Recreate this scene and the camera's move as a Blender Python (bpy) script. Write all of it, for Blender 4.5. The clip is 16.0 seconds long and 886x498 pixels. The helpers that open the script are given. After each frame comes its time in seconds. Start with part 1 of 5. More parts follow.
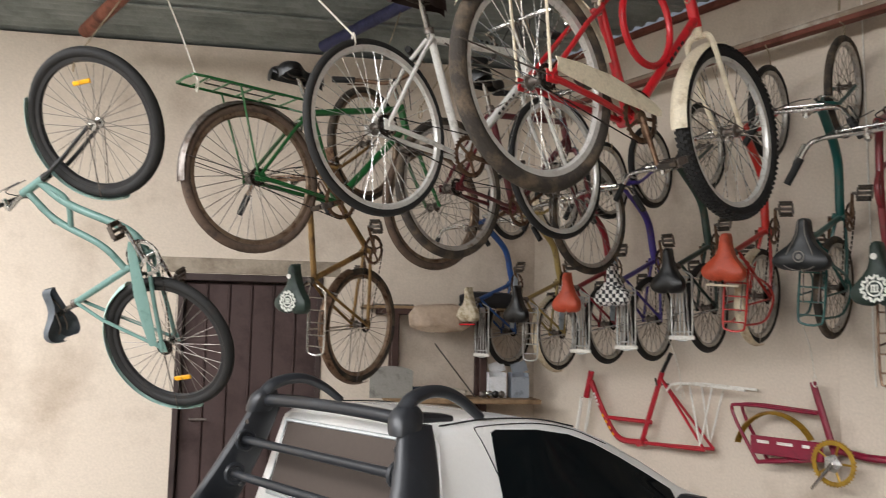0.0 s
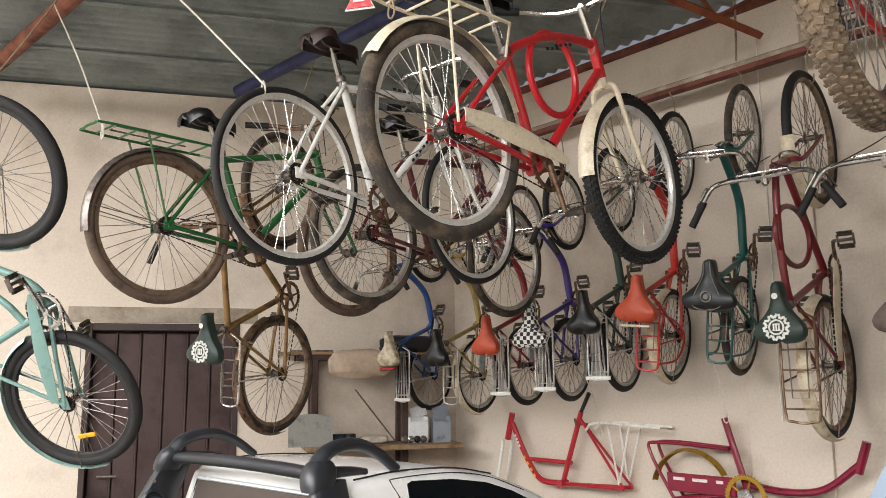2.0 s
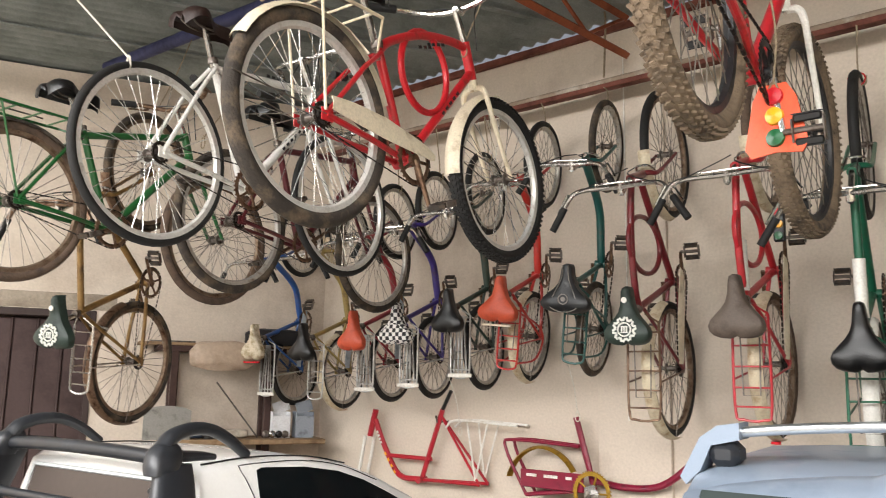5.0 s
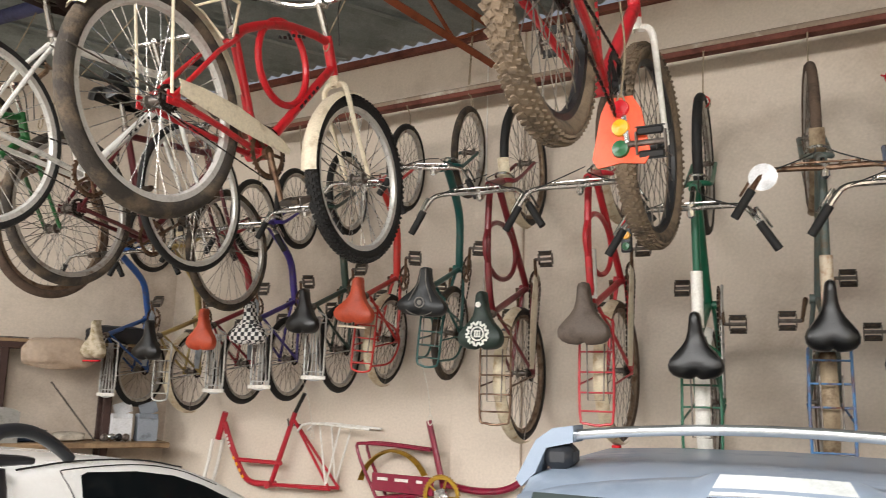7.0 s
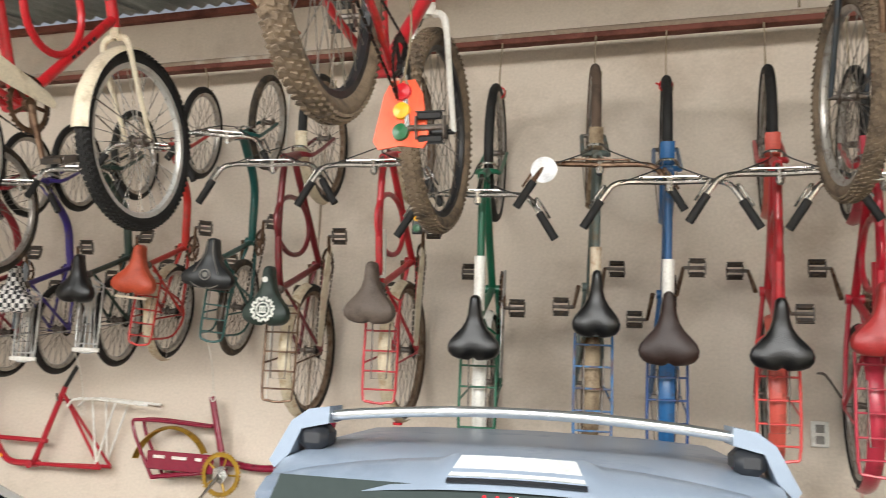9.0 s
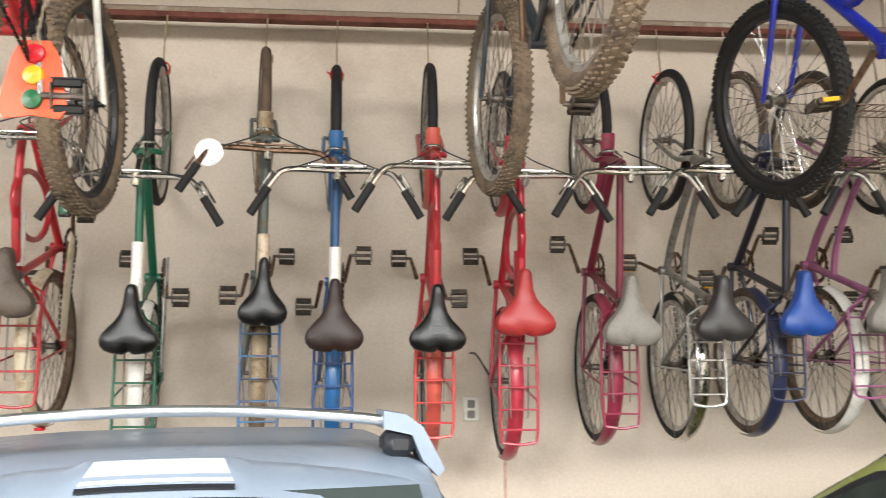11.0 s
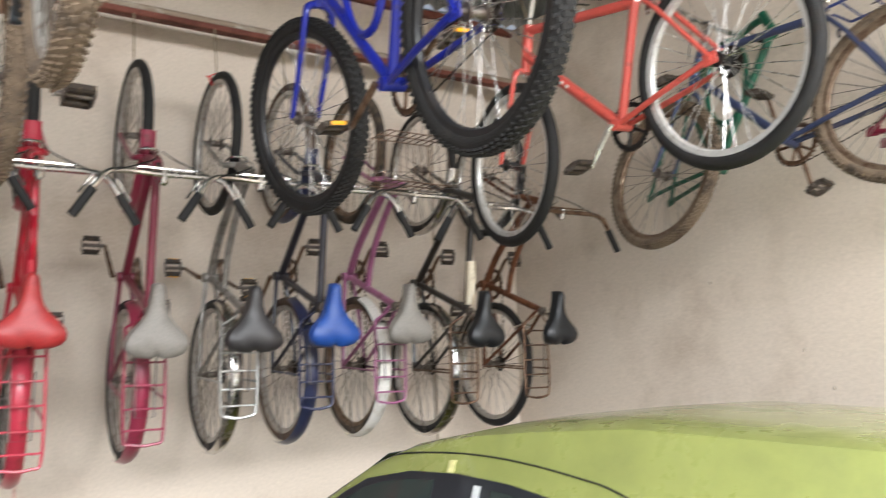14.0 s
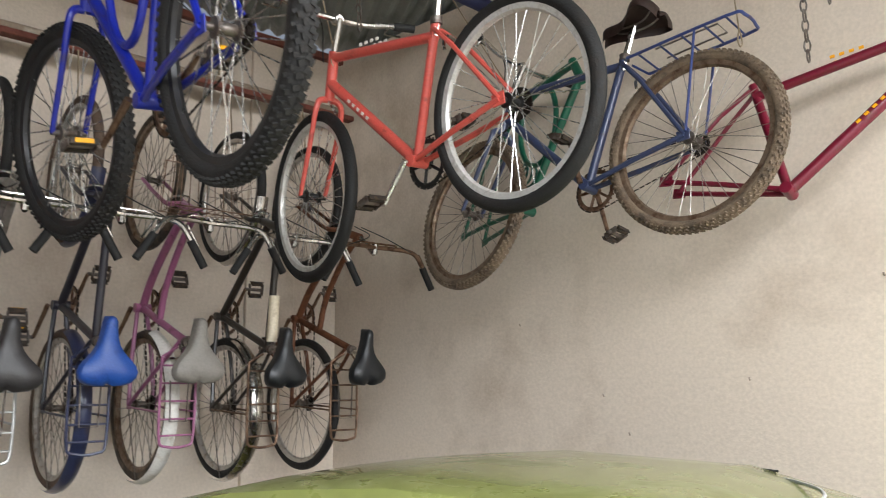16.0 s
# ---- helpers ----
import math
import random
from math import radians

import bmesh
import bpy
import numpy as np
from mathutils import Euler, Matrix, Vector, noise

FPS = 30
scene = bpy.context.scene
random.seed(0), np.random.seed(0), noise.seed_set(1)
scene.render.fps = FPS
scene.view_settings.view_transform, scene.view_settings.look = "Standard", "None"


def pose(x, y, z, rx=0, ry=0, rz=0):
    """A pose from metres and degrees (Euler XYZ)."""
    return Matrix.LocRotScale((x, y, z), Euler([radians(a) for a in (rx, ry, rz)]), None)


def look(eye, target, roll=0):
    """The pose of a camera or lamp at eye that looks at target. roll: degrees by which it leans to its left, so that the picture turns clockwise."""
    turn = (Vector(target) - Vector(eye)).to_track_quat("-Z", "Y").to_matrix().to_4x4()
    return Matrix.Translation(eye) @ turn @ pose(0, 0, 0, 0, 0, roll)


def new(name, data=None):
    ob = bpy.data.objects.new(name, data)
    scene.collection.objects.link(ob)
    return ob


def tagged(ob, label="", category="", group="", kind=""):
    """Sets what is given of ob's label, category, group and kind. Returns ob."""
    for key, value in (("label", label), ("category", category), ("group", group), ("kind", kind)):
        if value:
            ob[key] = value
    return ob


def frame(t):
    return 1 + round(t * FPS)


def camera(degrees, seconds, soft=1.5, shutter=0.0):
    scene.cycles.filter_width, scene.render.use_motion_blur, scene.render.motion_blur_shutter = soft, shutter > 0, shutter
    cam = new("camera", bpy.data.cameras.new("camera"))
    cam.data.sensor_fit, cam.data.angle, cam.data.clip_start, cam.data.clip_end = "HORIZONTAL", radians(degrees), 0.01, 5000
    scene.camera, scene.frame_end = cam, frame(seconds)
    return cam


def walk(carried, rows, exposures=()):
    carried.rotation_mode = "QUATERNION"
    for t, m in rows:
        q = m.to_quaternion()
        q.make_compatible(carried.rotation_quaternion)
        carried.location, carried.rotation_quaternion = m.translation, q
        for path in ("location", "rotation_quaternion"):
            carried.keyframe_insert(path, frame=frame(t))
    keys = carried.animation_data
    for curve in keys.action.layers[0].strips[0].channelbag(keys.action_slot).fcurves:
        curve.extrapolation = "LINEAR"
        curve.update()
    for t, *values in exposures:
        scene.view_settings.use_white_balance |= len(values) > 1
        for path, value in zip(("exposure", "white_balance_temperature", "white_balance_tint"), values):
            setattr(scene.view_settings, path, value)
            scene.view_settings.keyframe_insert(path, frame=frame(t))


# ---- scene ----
cam = camera(56.9, 16.0, soft=0.55, shutter=0.5)
PATH = [
    (0, (-0.055, -4.276, 1.618), (-1.669, -3.116, 1.838), 1.1),
    (0.5, (-0.056, -4.265, 1.622), (-1.622, -3.036, 1.813), 0.6),
    (1, (-0.049, -4.253, 1.621), (-1.583, -2.995, 1.876), 0.2),
    (1.5, (-0.049, -4.255, 1.654), (-1.542, -2.968, 1.992), -0.1),
    (2, (-0.035, -4.242, 1.65), (-1.525, -2.946, 1.966), -0.5),
    (2.5, (-0.048, -4.245, 1.652), (-1.533, -2.941, 1.963), -0.3),
    (3, (-0.048, -4.242, 1.66), (-1.497, -2.905, 1.995), -0.4),
    (3.5, (-0.041, -4.243, 1.66), (-1.457, -2.875, 2.011), -0.1),
    (4, (-0.047, -4.203, 1.675), (-1.389, -2.763, 2.033), 0.8),
    (4.2, (0.032, -4.236, 1.651), (-1.3, -2.788, 2.008), 0.7),
    (6.3, (0.03, -4.173, 1.586), (-1.093, -2.547, 1.899), 1.6),
    (6.5, (0.037, -4.167, 1.592), (-1.057, -2.525, 1.919), 1.3),
    (7, (0.044, -4.158, 1.596), (-0.976, -2.472, 1.94), 1.7),
    (7.5, (0.06, -4.141, 1.605), (-0.889, -2.416, 1.954), 2.1),
    (8, (0.073, -4.125, 1.602), (-0.808, -2.352, 1.88), 2.2),
    (8.5, (0.097, -4.117, 1.601), (-0.66, -2.285, 1.87), 2.4),
    (9, (0.122, -4.102, 1.61), (-0.485, -2.22, 1.913), 2.6),
    (9.5, (0.133, -4.088, 1.612), (-0.364, -2.173, 1.904), 2.6),
    (10, (0.146, -4.067, 1.612), (-0.218, -2.121, 1.897), 3.2),
    (10.2, (0.15, -4.04, 1.617), (-0.075, -2.074, 1.906), 2.2),
    (12.3, (0.205, -4.07, 1.614), (0.644, -2.137, 1.882), -0.2),
    (12.5, (0.216, -4.071, 1.623), (0.717, -2.152, 1.876), -0.4),
    (13, (0.237, -4.061, 1.625), (0.889, -2.183, 1.844), -1.5),
    (13.5, (0.35, -4.044, 1.633), (1.156, -2.225, 1.834), 0.4),
    (14, (0.446, -4.037, 1.668), (1.497, -2.358, 1.94), -1.2),
    (14.5, (0.498, -4.051, 1.681), (1.684, -2.465, 1.96), -2.7),
    (15, (0.584, -4.057, 1.698), (1.86, -2.556, 2.042), -1.9),
    (15.5, (0.627, -4.058, 1.705), (1.924, -2.579, 2.066), -1.8),
    (16, (0.74, -4.066, 1.714), (2.053, -2.595, 2.053), -0.5),
]
walk_exposure = ((0, -0.62, 6250, 10), (0.8, -0.5, 6300, 10), (2.5, -0.22, 6350, 10), (4.2, 0.0, 6450, 10), (7, -0.12, 6450, 10), (8.4, -0.12, 6350, 8), (9.5, 0.15, 6400, 8), (12.5, 0.3, 6250, 8), (14, 0.3, 6050, 9), (16, -0.12, 6000, 8))
walk(cam, [(t, look(eye, target, roll)) for t, eye, target, roll in PATH], walk_exposure)

# ---- light: open front of the garage, sky behind the camera ----
world = bpy.data.worlds.new("sky")
scene.world = world
world.use_nodes = True
wn = world.node_tree
sky = wn.nodes.new("ShaderNodeTexSky")
sky.sky_type = "NISHITA"
sky.air_density, sky.dust_density, sky.ozone_density = 0.6, 5.0, 0.0
sky.sun_disc = False
sky.sun_elevation, sky.sun_rotation = radians(52), radians(200)
haze = wn.nodes.new("ShaderNodeHueSaturation")
haze.inputs["Saturation"].default_value = 0.3
wn.links.new(sky.outputs[0], haze.inputs["Color"])
wn.links.new(haze.outputs[0], wn.nodes["Background"].inputs[0])
wn.nodes["Background"].inputs[1].default_value = 0.15
sun = new("sun", bpy.data.lights.new("sun", "SUN"))
sun.data.energy, sun.data.angle, sun.data.color = 5.0, radians(12), (1.0, 0.95, 0.88)
sun.matrix_world = look((2, -8, 9), (0, -11, 0))
opening = new("sky_light", bpy.data.lights.new("sky_light", "AREA"))
opening.data.shape, opening.data.size, opening.data.size_y = "RECTANGLE", 12, 4.0
opening.data.energy, opening.data.color = 2550, (1.0, 0.975, 0.95)
opening.matrix_world = look((-0.6, -7.2, 4.2), (-0.6, -5.0, 0.4))
scene.view_settings.exposure = 0.0


# ---- materials ----
def lin(h):
    c = [int(h[i:i + 2], 16) / 255 for i in (0, 2, 4)]
    return tuple(v / 12.92 if v <= 0.04045 else ((v + 0.055) / 1.055) ** 2.4 for v in c)


MATS = {}


def mat(name, col, rough=0.5, metal=0.0, dirt=None, amount=0.3, scale=14.0, bump=0.0, fine=120.0, coat=0.0, vary=0.12):
    """A surface with two scales of variation: patches of dirt or rust, and a fine grain."""
    if name in MATS:
        return MATS[name]
    m = bpy.data.materials.new(name)
    m.use_nodes = True
    nt = m.node_tree
    N, L = nt.nodes, nt.links
    b = N["Principled BSDF"]
    col = lin(col) if isinstance(col, str) else col
    dirt = lin(dirt) if isinstance(dirt, str) else (dirt or tuple(v * 0.45 for v in col))
    tc = N.new("ShaderNodeTexCoord")
    big = N.new("ShaderNodeTexNoise")
    big.inputs["Scale"].default_value, big.inputs["Detail"].default_value = scale, 6.0
    big.inputs["Roughness"].default_value = 0.65
    small = N.new("ShaderNodeTexNoise")
    small.inputs["Scale"].default_value, small.inputs["Detail"].default_value = fine, 3.0
    for n in (big, small):
        L.new(tc.outputs["Object"], n.inputs["Vector"])
    ramp = N.new("ShaderNodeValToRGB")
    ramp.color_ramp.elements[0].position = 0.62 - 0.34 * amount
    ramp.color_ramp.elements[1].position = 0.86 - 0.34 * amount
    ramp.color_ramp.elements[0].color = (0, 0, 0, 1)
    ramp.color_ramp.elements[1].color = (1, 1, 1, 1)
    L.new(big.outputs[0], ramp.inputs[0])
    mix = N.new("ShaderNodeMix")
    mix.data_type = "RGBA"
    mix.inputs[6].default_value, mix.inputs[7].default_value = (*col, 1), (*dirt, 1)
    L.new(ramp.outputs[0], mix.inputs[0])
    grain = N.new("ShaderNodeMapRange")
    grain.inputs[1].default_value, grain.inputs[2].default_value = 0.25, 0.75
    grain.inputs[3].default_value, grain.inputs[4].default_value = 1 - vary, 1 + vary
    L.new(small.outputs[0], grain.inputs[0])
    mul = N.new("ShaderNodeVectorMath")
    mul.operation = "SCALE"
    L.new(mix.outputs[2], mul.inputs[0])
    L.new(grain.outputs[0], mul.inputs["Scale"])
    L.new(mul.outputs[0], b.inputs["Base Color"])
    rr = N.new("ShaderNodeMapRange")
    rr.inputs[3].default_value, rr.inputs[4].default_value = rough, min(1.0, rough + 0.3)
    L.new(ramp.outputs[0], rr.inputs[0])
    L.new(rr.outputs[0], b.inputs["Roughness"])
    b.inputs["Metallic"].default_value = metal
    b.inputs["Coat Weight"].default_value = coat
    if bump:
        bn = N.new("ShaderNodeBump")
        bn.inputs["Strength"].default_value, bn.inputs["Distance"].default_value = bump, 0.01
        L.new(small.outputs[0], bn.inputs["Height"])
        L.new(bn.outputs[0], b.inputs["Normal"])
    MATS[name] = m
    return m


def paint(h, dirt="4a3a2c", amount=0.18, rough=0.34):
    return mat("paint_" + h, h, rough, 0.0, dirt, amount, 18, 0.05, 160, 0.15)


WALL = mat("plaster", "cdc0b0", 0.9, 0, "a69684", 0.34, 1.1, 0.14, 70, vary=0.08)
WALL_PATCH = mat("cement_patch", "9f9383", 0.95, 0, "7c7062", 0.5, 5, 0.5, 70)
CONCRETE = mat("concrete", "8f8a82", 0.9, 0, "5c5750", 0.45, 1.4, 0.4, 70)
ZINC = mat("zinc_sheet", "858b88", 0.55, 0.1, "676c69", 0.5, 2.2, 0.12, 90)
RUST = mat("rusty_steel", "7a4632", 0.75, 0.1, "4a2a1e", 0.5, 6, 0.3, 90)
REDOX = mat("red_oxide_paint", "8a4526", 0.65, 0, "5e2e1c", 0.4, 5, 0.2, 80)
BEAM = mat("beam_paint", "6d3a2c", 0.7, 0, "4a281f", 0.45, 5, 0.2, 90)
BEAM_TOP = mat("beam_grey", "8b7a68", 0.75, 0, "d8d2c6", 0.3, 3, 0.25, 60)
BLUEBEAM = mat("blue_beam", "2a3058", 0.6, 0, "1c2038", 0.4, 6, 0.2, 90)
DOOR = mat("brown_door_paint", "3f2c29", 0.65, 0, "2c1f1c", 0.4, 3, 0.1, 60)
DOORFRAME = mat("door_frame_paint", "33231f", 0.6, 0, "241a17", 0.4, 4, 0.1, 60)
WOOD = mat("bench_wood", "8f7557", 0.75, 0, "5c4630", 0.45, 8, 0.25, 70)
DARKWOOD = mat("dark_wood", "3b241d", 0.65, 0, "281812", 0.4, 8, 0.2, 70)
CHROME = mat("chrome", "c4c2be", 0.2, 1.0, "5f4e3e", 0.24, 30, 0.03, 160)
ALU = mat("aluminium", "c8c7c4", 0.27, 1.0, "837e76", 0.3, 20, 0.03, 160)
STEEL = mat("worn_steel", "77706a", 0.42, 0.8, "4a382c", 0.45, 22, 0.1, 140)
RUSTYCHROME = mat("rusty_chrome", "7d6552", 0.36, 0.8, "42281b", 0.5, 24, 0.15, 120)
CHAIN = mat("greasy_chain", "2a231e", 0.45, 0.6, "1c130e", 0.5, 40, 0.2, 200)
BLACK = mat("black_plastic", "101011", 0.38, 0, "2d2a27", 0.3, 20, 0.1, 160)
RUBBER = mat("grip_rubber", "131313", 0.7, 0, "34302c", 0.35, 30, 0.2, 160)
TYRE = mat("tyre_black", "131211", 0.72, 0, "2b2622", 0.3, 16, 0.3, 160)
TYRE_DUSTY = mat("tyre_dusty", "302a24", 0.85, 0, "6a5b4a", 0.46, 12, 0.35, 140)
TYRE_MUD = mat("tyre_muddy", "6f5f4d", 0.92, 0, "3a322b", 0.45, 14, 0.4, 120)
TYRE_BROWN = mat("tyre_brown", "5b4a3d", 0.88, 0, "3a302a", 0.4, 14, 0.35, 140)
SPOKE = mat("spoke_steel", "8d8780", 0.4, 0.85, "5b4a3c", 0.4, 40, 0.0, 160)
RIM = mat("rim_steel", "b4b0a9", 0.36, 0.6, "75604c", 0.34, 26, 0.05, 140)
RIM_ALU = mat("rim_aluminium", "d0cec9", 0.36, 0.45, "a39a8e", 0.25, 26, 0.03, 140)
RIM_RUST = mat("rim_rusty", "84715f", 0.45, 0.7, "5b4230", 0.5, 24, 0.15, 120)
RIM_BLACK = mat("rim_black", "202022", 0.4, 0.1, "38332e", 0.3, 20, 0.05, 140)
LEATHER = mat("saddle_black", "0d0d0e", 0.3, 0, "1c1a19", 0.3, 18, 0.15, 200)
WHITE = mat("white_plastic", "dedbd3", 0.45, 0, "b7ab98", 0.3, 12, 0.05, 120)
CARD = mat("white_card", "d9d9da", 0.8, 0, "b5b1a9", 0.25, 9, 0.05, 90)
ROPE = mat("white_rope", "cfc9bd", 0.85, 0, "a0937f", 0.35, 60, 0.3, 200)
TWINE = mat("twine", "8f8069", 0.9, 0, "6a5b46", 0.35, 60, 0.3, 200)
CREAM = mat("cream_paint", "d9cdb4", 0.42, 0, "a38f70", 0.25, 14, 0.05, 140)
YELLOW = mat("reflector_amber", "e8a512", 0.3, 0, "b87a0a", 0.2, 20)
REDREF = mat("reflector_red", "c2202a", 0.25, 0, "8a1218", 0.2, 20)
ORANGEP = mat("orange_plastic", "e2542b", 0.5, 0, "b8401f", 0.25, 12)
GREENREF = mat("reflector_green", "12582f", 0.3, 0, "0c3c20", 0.2, 20)
BAG = mat("black_bag", "17171a", 0.55, 0, "2a2829", 0.3, 9, 0.4, 30)
PLASTICBAG = mat("dusty_plastic_bag", "b39f8b", 0.55, 0, "9a8672", 0.4, 9, 0.4, 40)


def glass(name, tint, rough=0.03, spec=0.25):
    m = mat(name, tint, rough, 0.0, tint, 0.2, 3, 0, 60, 0.0, 0.05)
    m.node_tree.nodes["Principled BSDF"].inputs["Specular IOR Level"].default_value = spec
    return m


GLASS_DARK = glass("tinted_glass", "101416", 0.03, 0.06)
GLASS_CLEAR = glass("window_glass", "2e3532")


# ---- mesh building ----
class M:
    """Collects vertices and faces of one mesh."""

    def __init__(self):
        self.v, self.f = [], []

    def add(self, vs, fs):
        o = len(self.v)
        self.v += [tuple(p) for p in vs]
        self.f += [tuple(i + o for i in q) for q in fs]
        return self

    def tube(self, pts, r, n=8, closed=False, smooth=0, flat=1.0):
        pts = [Vector(p) for p in pts]
        if smooth and len(pts) > 2:
            pts = curve(pts, smooth, closed)
        k = len(pts)
        rs = r if isinstance(r, (list, tuple)) else None
        vs, fs = [], []
        d0 = (pts[1] - pts[0]).normalized()
        ref = Vector((0, 1, 0)) if abs(d0.y) < 0.9 else Vector((1, 0, 0))
        for i, p in enumerate(pts):
            a = pts[(i - 1) % k] if (closed or i > 0) else p
            b = pts[(i + 1) % k] if (closed or i < k - 1) else p
            d = (b - a).normalized()
            u = (ref - d * ref.dot(d)).normalized()
            w = d.cross(u)
            ref = u
            rr = rs[0] + (rs[1] - rs[0]) * i / (k - 1) if rs else r
            for j in range(n):
                t = 2 * math.pi * j / n
                vs.append(p + u * (math.cos(t) * rr) + w * (math.sin(t) * rr * flat))
        for i in range(k if closed else k - 1):
            for j in range(n):
                a, b = i * n + j, i * n + (j + 1) % n
                c, d = ((i + 1) % k) * n + (j + 1) % n, ((i + 1) % k) * n + j
                fs.append((a, b, c, d))
        if not closed:
            fs += [tuple(range(n - 1, -1, -1)), tuple(range((k - 1) * n, k * n))]
        return self.add(vs, fs)

    def lathe(self, prof, n=40, c=(0, 0, 0), closed=True):
        """Turns a profile of (radius, y) about the y axis."""
        k = len(prof)
        vs = [(c[0] + r * math.cos(2 * math.pi * i / n), c[1] + y, c[2] + r * math.sin(2 * math.pi * i / n)) for i in range(n) for r, y in prof]
        fs = []
        for i in range(n):
            for j in range(k if closed else k - 1):
                a, b = i * k + j, i * k + (j + 1) % k
                fs.append((a, b, ((i + 1) % n) * k + (j + 1) % k, ((i + 1) % n) * k + j))
        if not closed:
            fs += [tuple(i * k for i in range(n))[::-1], tuple(i * k + k - 1 for i in range(n))]
        return self.add(vs, fs)

    def box(self, c, s, b=0.0, m=None):
        """A block with chamfered edges."""
        hx, hy, hz = s[0] / 2, s[1] / 2, s[2] / 2
        b = min(b, hx * 0.6, hy * 0.6, hz * 0.6)
        if b <= 0:
            vs = [(x, y, z) for x in (-hx, hx) for y in (-hy, hy) for z in (-hz, hz)]
            fs = [(0, 1, 3, 2), (4, 6, 7, 5), (0, 4, 5, 1), (2, 3, 7, 6), (0, 2, 6, 4), (1, 5, 7, 3)]
        else:
            vs, fs, idx = [], [], {}
            for sx in (-1, 1):
                for sy in (-1, 1):
                    for sz in (-1, 1):
                        for ax in range(3):
                            p = [sx * (hx - b), sy * (hy - b), sz * (hz - b)]
                            p[ax] += b * (sx, sy, sz)[ax]
                            idx[sx, sy, sz, ax] = len(vs)
                            vs.append(tuple(p))
            S = (-1, 1)
            for s1 in S:
                fs.append([idx[s1, y, z, 0] for y, z in ((-1, -1), (1, -1), (1, 1), (-1, 1))])
                fs.append([idx[x, s1, z, 1] for x, z in ((-1, -1), (-1, 1), (1, 1), (1, -1))])
                fs.append([idx[x, y, s1, 2] for x, y in ((-1, -1), (1, -1), (1, 1), (-1, 1))])
                for s2 in S:
                    fs.append([idx[s1, s2, -1, 0], idx[s1, s2, 1, 0], idx[s1, s2, 1, 1], idx[s1, s2, -1, 1]])
                    fs.append([idx[s1, -1, s2, 0], idx[s1, 1, s2, 0], idx[s1, 1, s2, 2], idx[s1, -1, s2, 2]])
                    fs.append([idx[-1, s1, s2, 1], idx[1, s1, s2, 1], idx[1, s1, s2, 2], idx[-1, s1, s2, 2]])
                    for s3 in S:
                        fs.append([idx[s1, s2, s3, 0], idx[s1, s2, s3, 1], idx[s1, s2, s3, 2]])
        vs = [Vector(p) for p in vs]
        if m is not None:
            vs = [m @ p for p in vs]
        return self.add([p + Vector(c) for p in vs], fs)

    def grid(self, rows, thick=0.0, down=(0, 0, -1)):
        """A sheet over rows of points; with a thickness it is closed."""
        k, n = len(rows), len(rows[0])
        vs = [Vector(p) for r in rows for p in r]
        fs = [(i * n + j, i * n + j + 1, (i + 1) * n + j + 1, (i + 1) * n + j) for i in range(k - 1) for j in range(n - 1)]
        if thick:
            d, o = Vector(down) * thick, k * n
            vs += [p + d for p in vs]
            fs += [tuple(i + o for i in q[::-1]) for q in fs]
            edge = [j for j in range(n)] + [i * n + n - 1 for i in range(1, k)] + [(k - 1) * n + j for j in range(n - 2, -1, -1)] + [i * n for i in range(k - 2, 0, -1)]
            fs += [(a, b, b + o, a + o) for a, b in zip(edge, edge[1:] + edge[:1])]
        return self.add(vs, fs)

    def mesh(self, name, material, smooth=True):
        me = bpy.data.meshes.new(name)
        me.from_pydata(self.v, [], self.f)
        bm = bmesh.new()
        bm.from_mesh(me)
        bmesh.ops.recalc_face_normals(bm, faces=bm.faces)
        bm.to_mesh(me)
        bm.free()
        if smooth:
            me.shade_smooth()
            me.set_sharp_from_angle(angle=radians(38))
        for x in (material if isinstance(material, (list, tuple)) else (material,)):
            me.materials.append(x)
        return me


def curve(pts, steps, closed=False):
    """Catmull-Rom through the points."""
    k, out = len(pts), []
    for i in range(k if closed else k - 1):
        p0 = pts[(i - 1) % k] if (closed or i > 0) else pts[0] * 2 - pts[1]
        p1, p2 = pts[i], pts[(i + 1) % k]
        p3 = pts[(i + 2) % k] if (closed or i < k - 2) else p2 * 2 - p1
        for s in range(steps):
            t = s / steps
            out.append(0.5 * ((2 * p1) + (p2 - p0) * t + (2 * p0 - 5 * p1 + 4 * p2 - p3) * t * t + (3 * p1 - p0 - 3 * p2 + p3) * t ** 3))
    if not closed:
        out.append(pts[-1])
    return out


def part(name, m, material, parent, label="", smooth=True):
    """One mesh object under a thing or a part. m: an M or a finished mesh."""
    me = m.mesh(name, material, smooth) if isinstance(m, M) else m
    ob = new(name, me)
    ob.parent = parent
    if label:
        ob["label"] = label
    return ob


def thing(name, m, label, category, group="", kind="", at=None):
    ob = new(name)
    ob.matrix_world = m
    return tagged(ob, label, category, group, kind)


def solid(name, m, material, label, category, group="", kind="", smooth=True, at=None):
    ob = new(name, m.mesh(name, material, smooth))
    if at is not None:
        ob.matrix_world = at
    return tagged(ob, label, category, group, kind)


def frame_of(origin, fwd, up):
    """A pose whose x axis is fwd and whose z axis is up."""
    f = Vector(fwd).normalized()
    u = Vector(up)
    u = (u - f * u.dot(f)).normalized()
    l = u.cross(f)
    m = Matrix((f, l, u)).transposed().to_4x4()
    return Matrix.Translation(origin) @ m


# ---- the place ----
CORNER = Vector((-4.78, 0, 0))
LDIR = Vector((-0.437, -0.899, 0))
LN = Vector((0.899, -0.437, 0))
ROOF = 3.78
H_WALL = 3.76


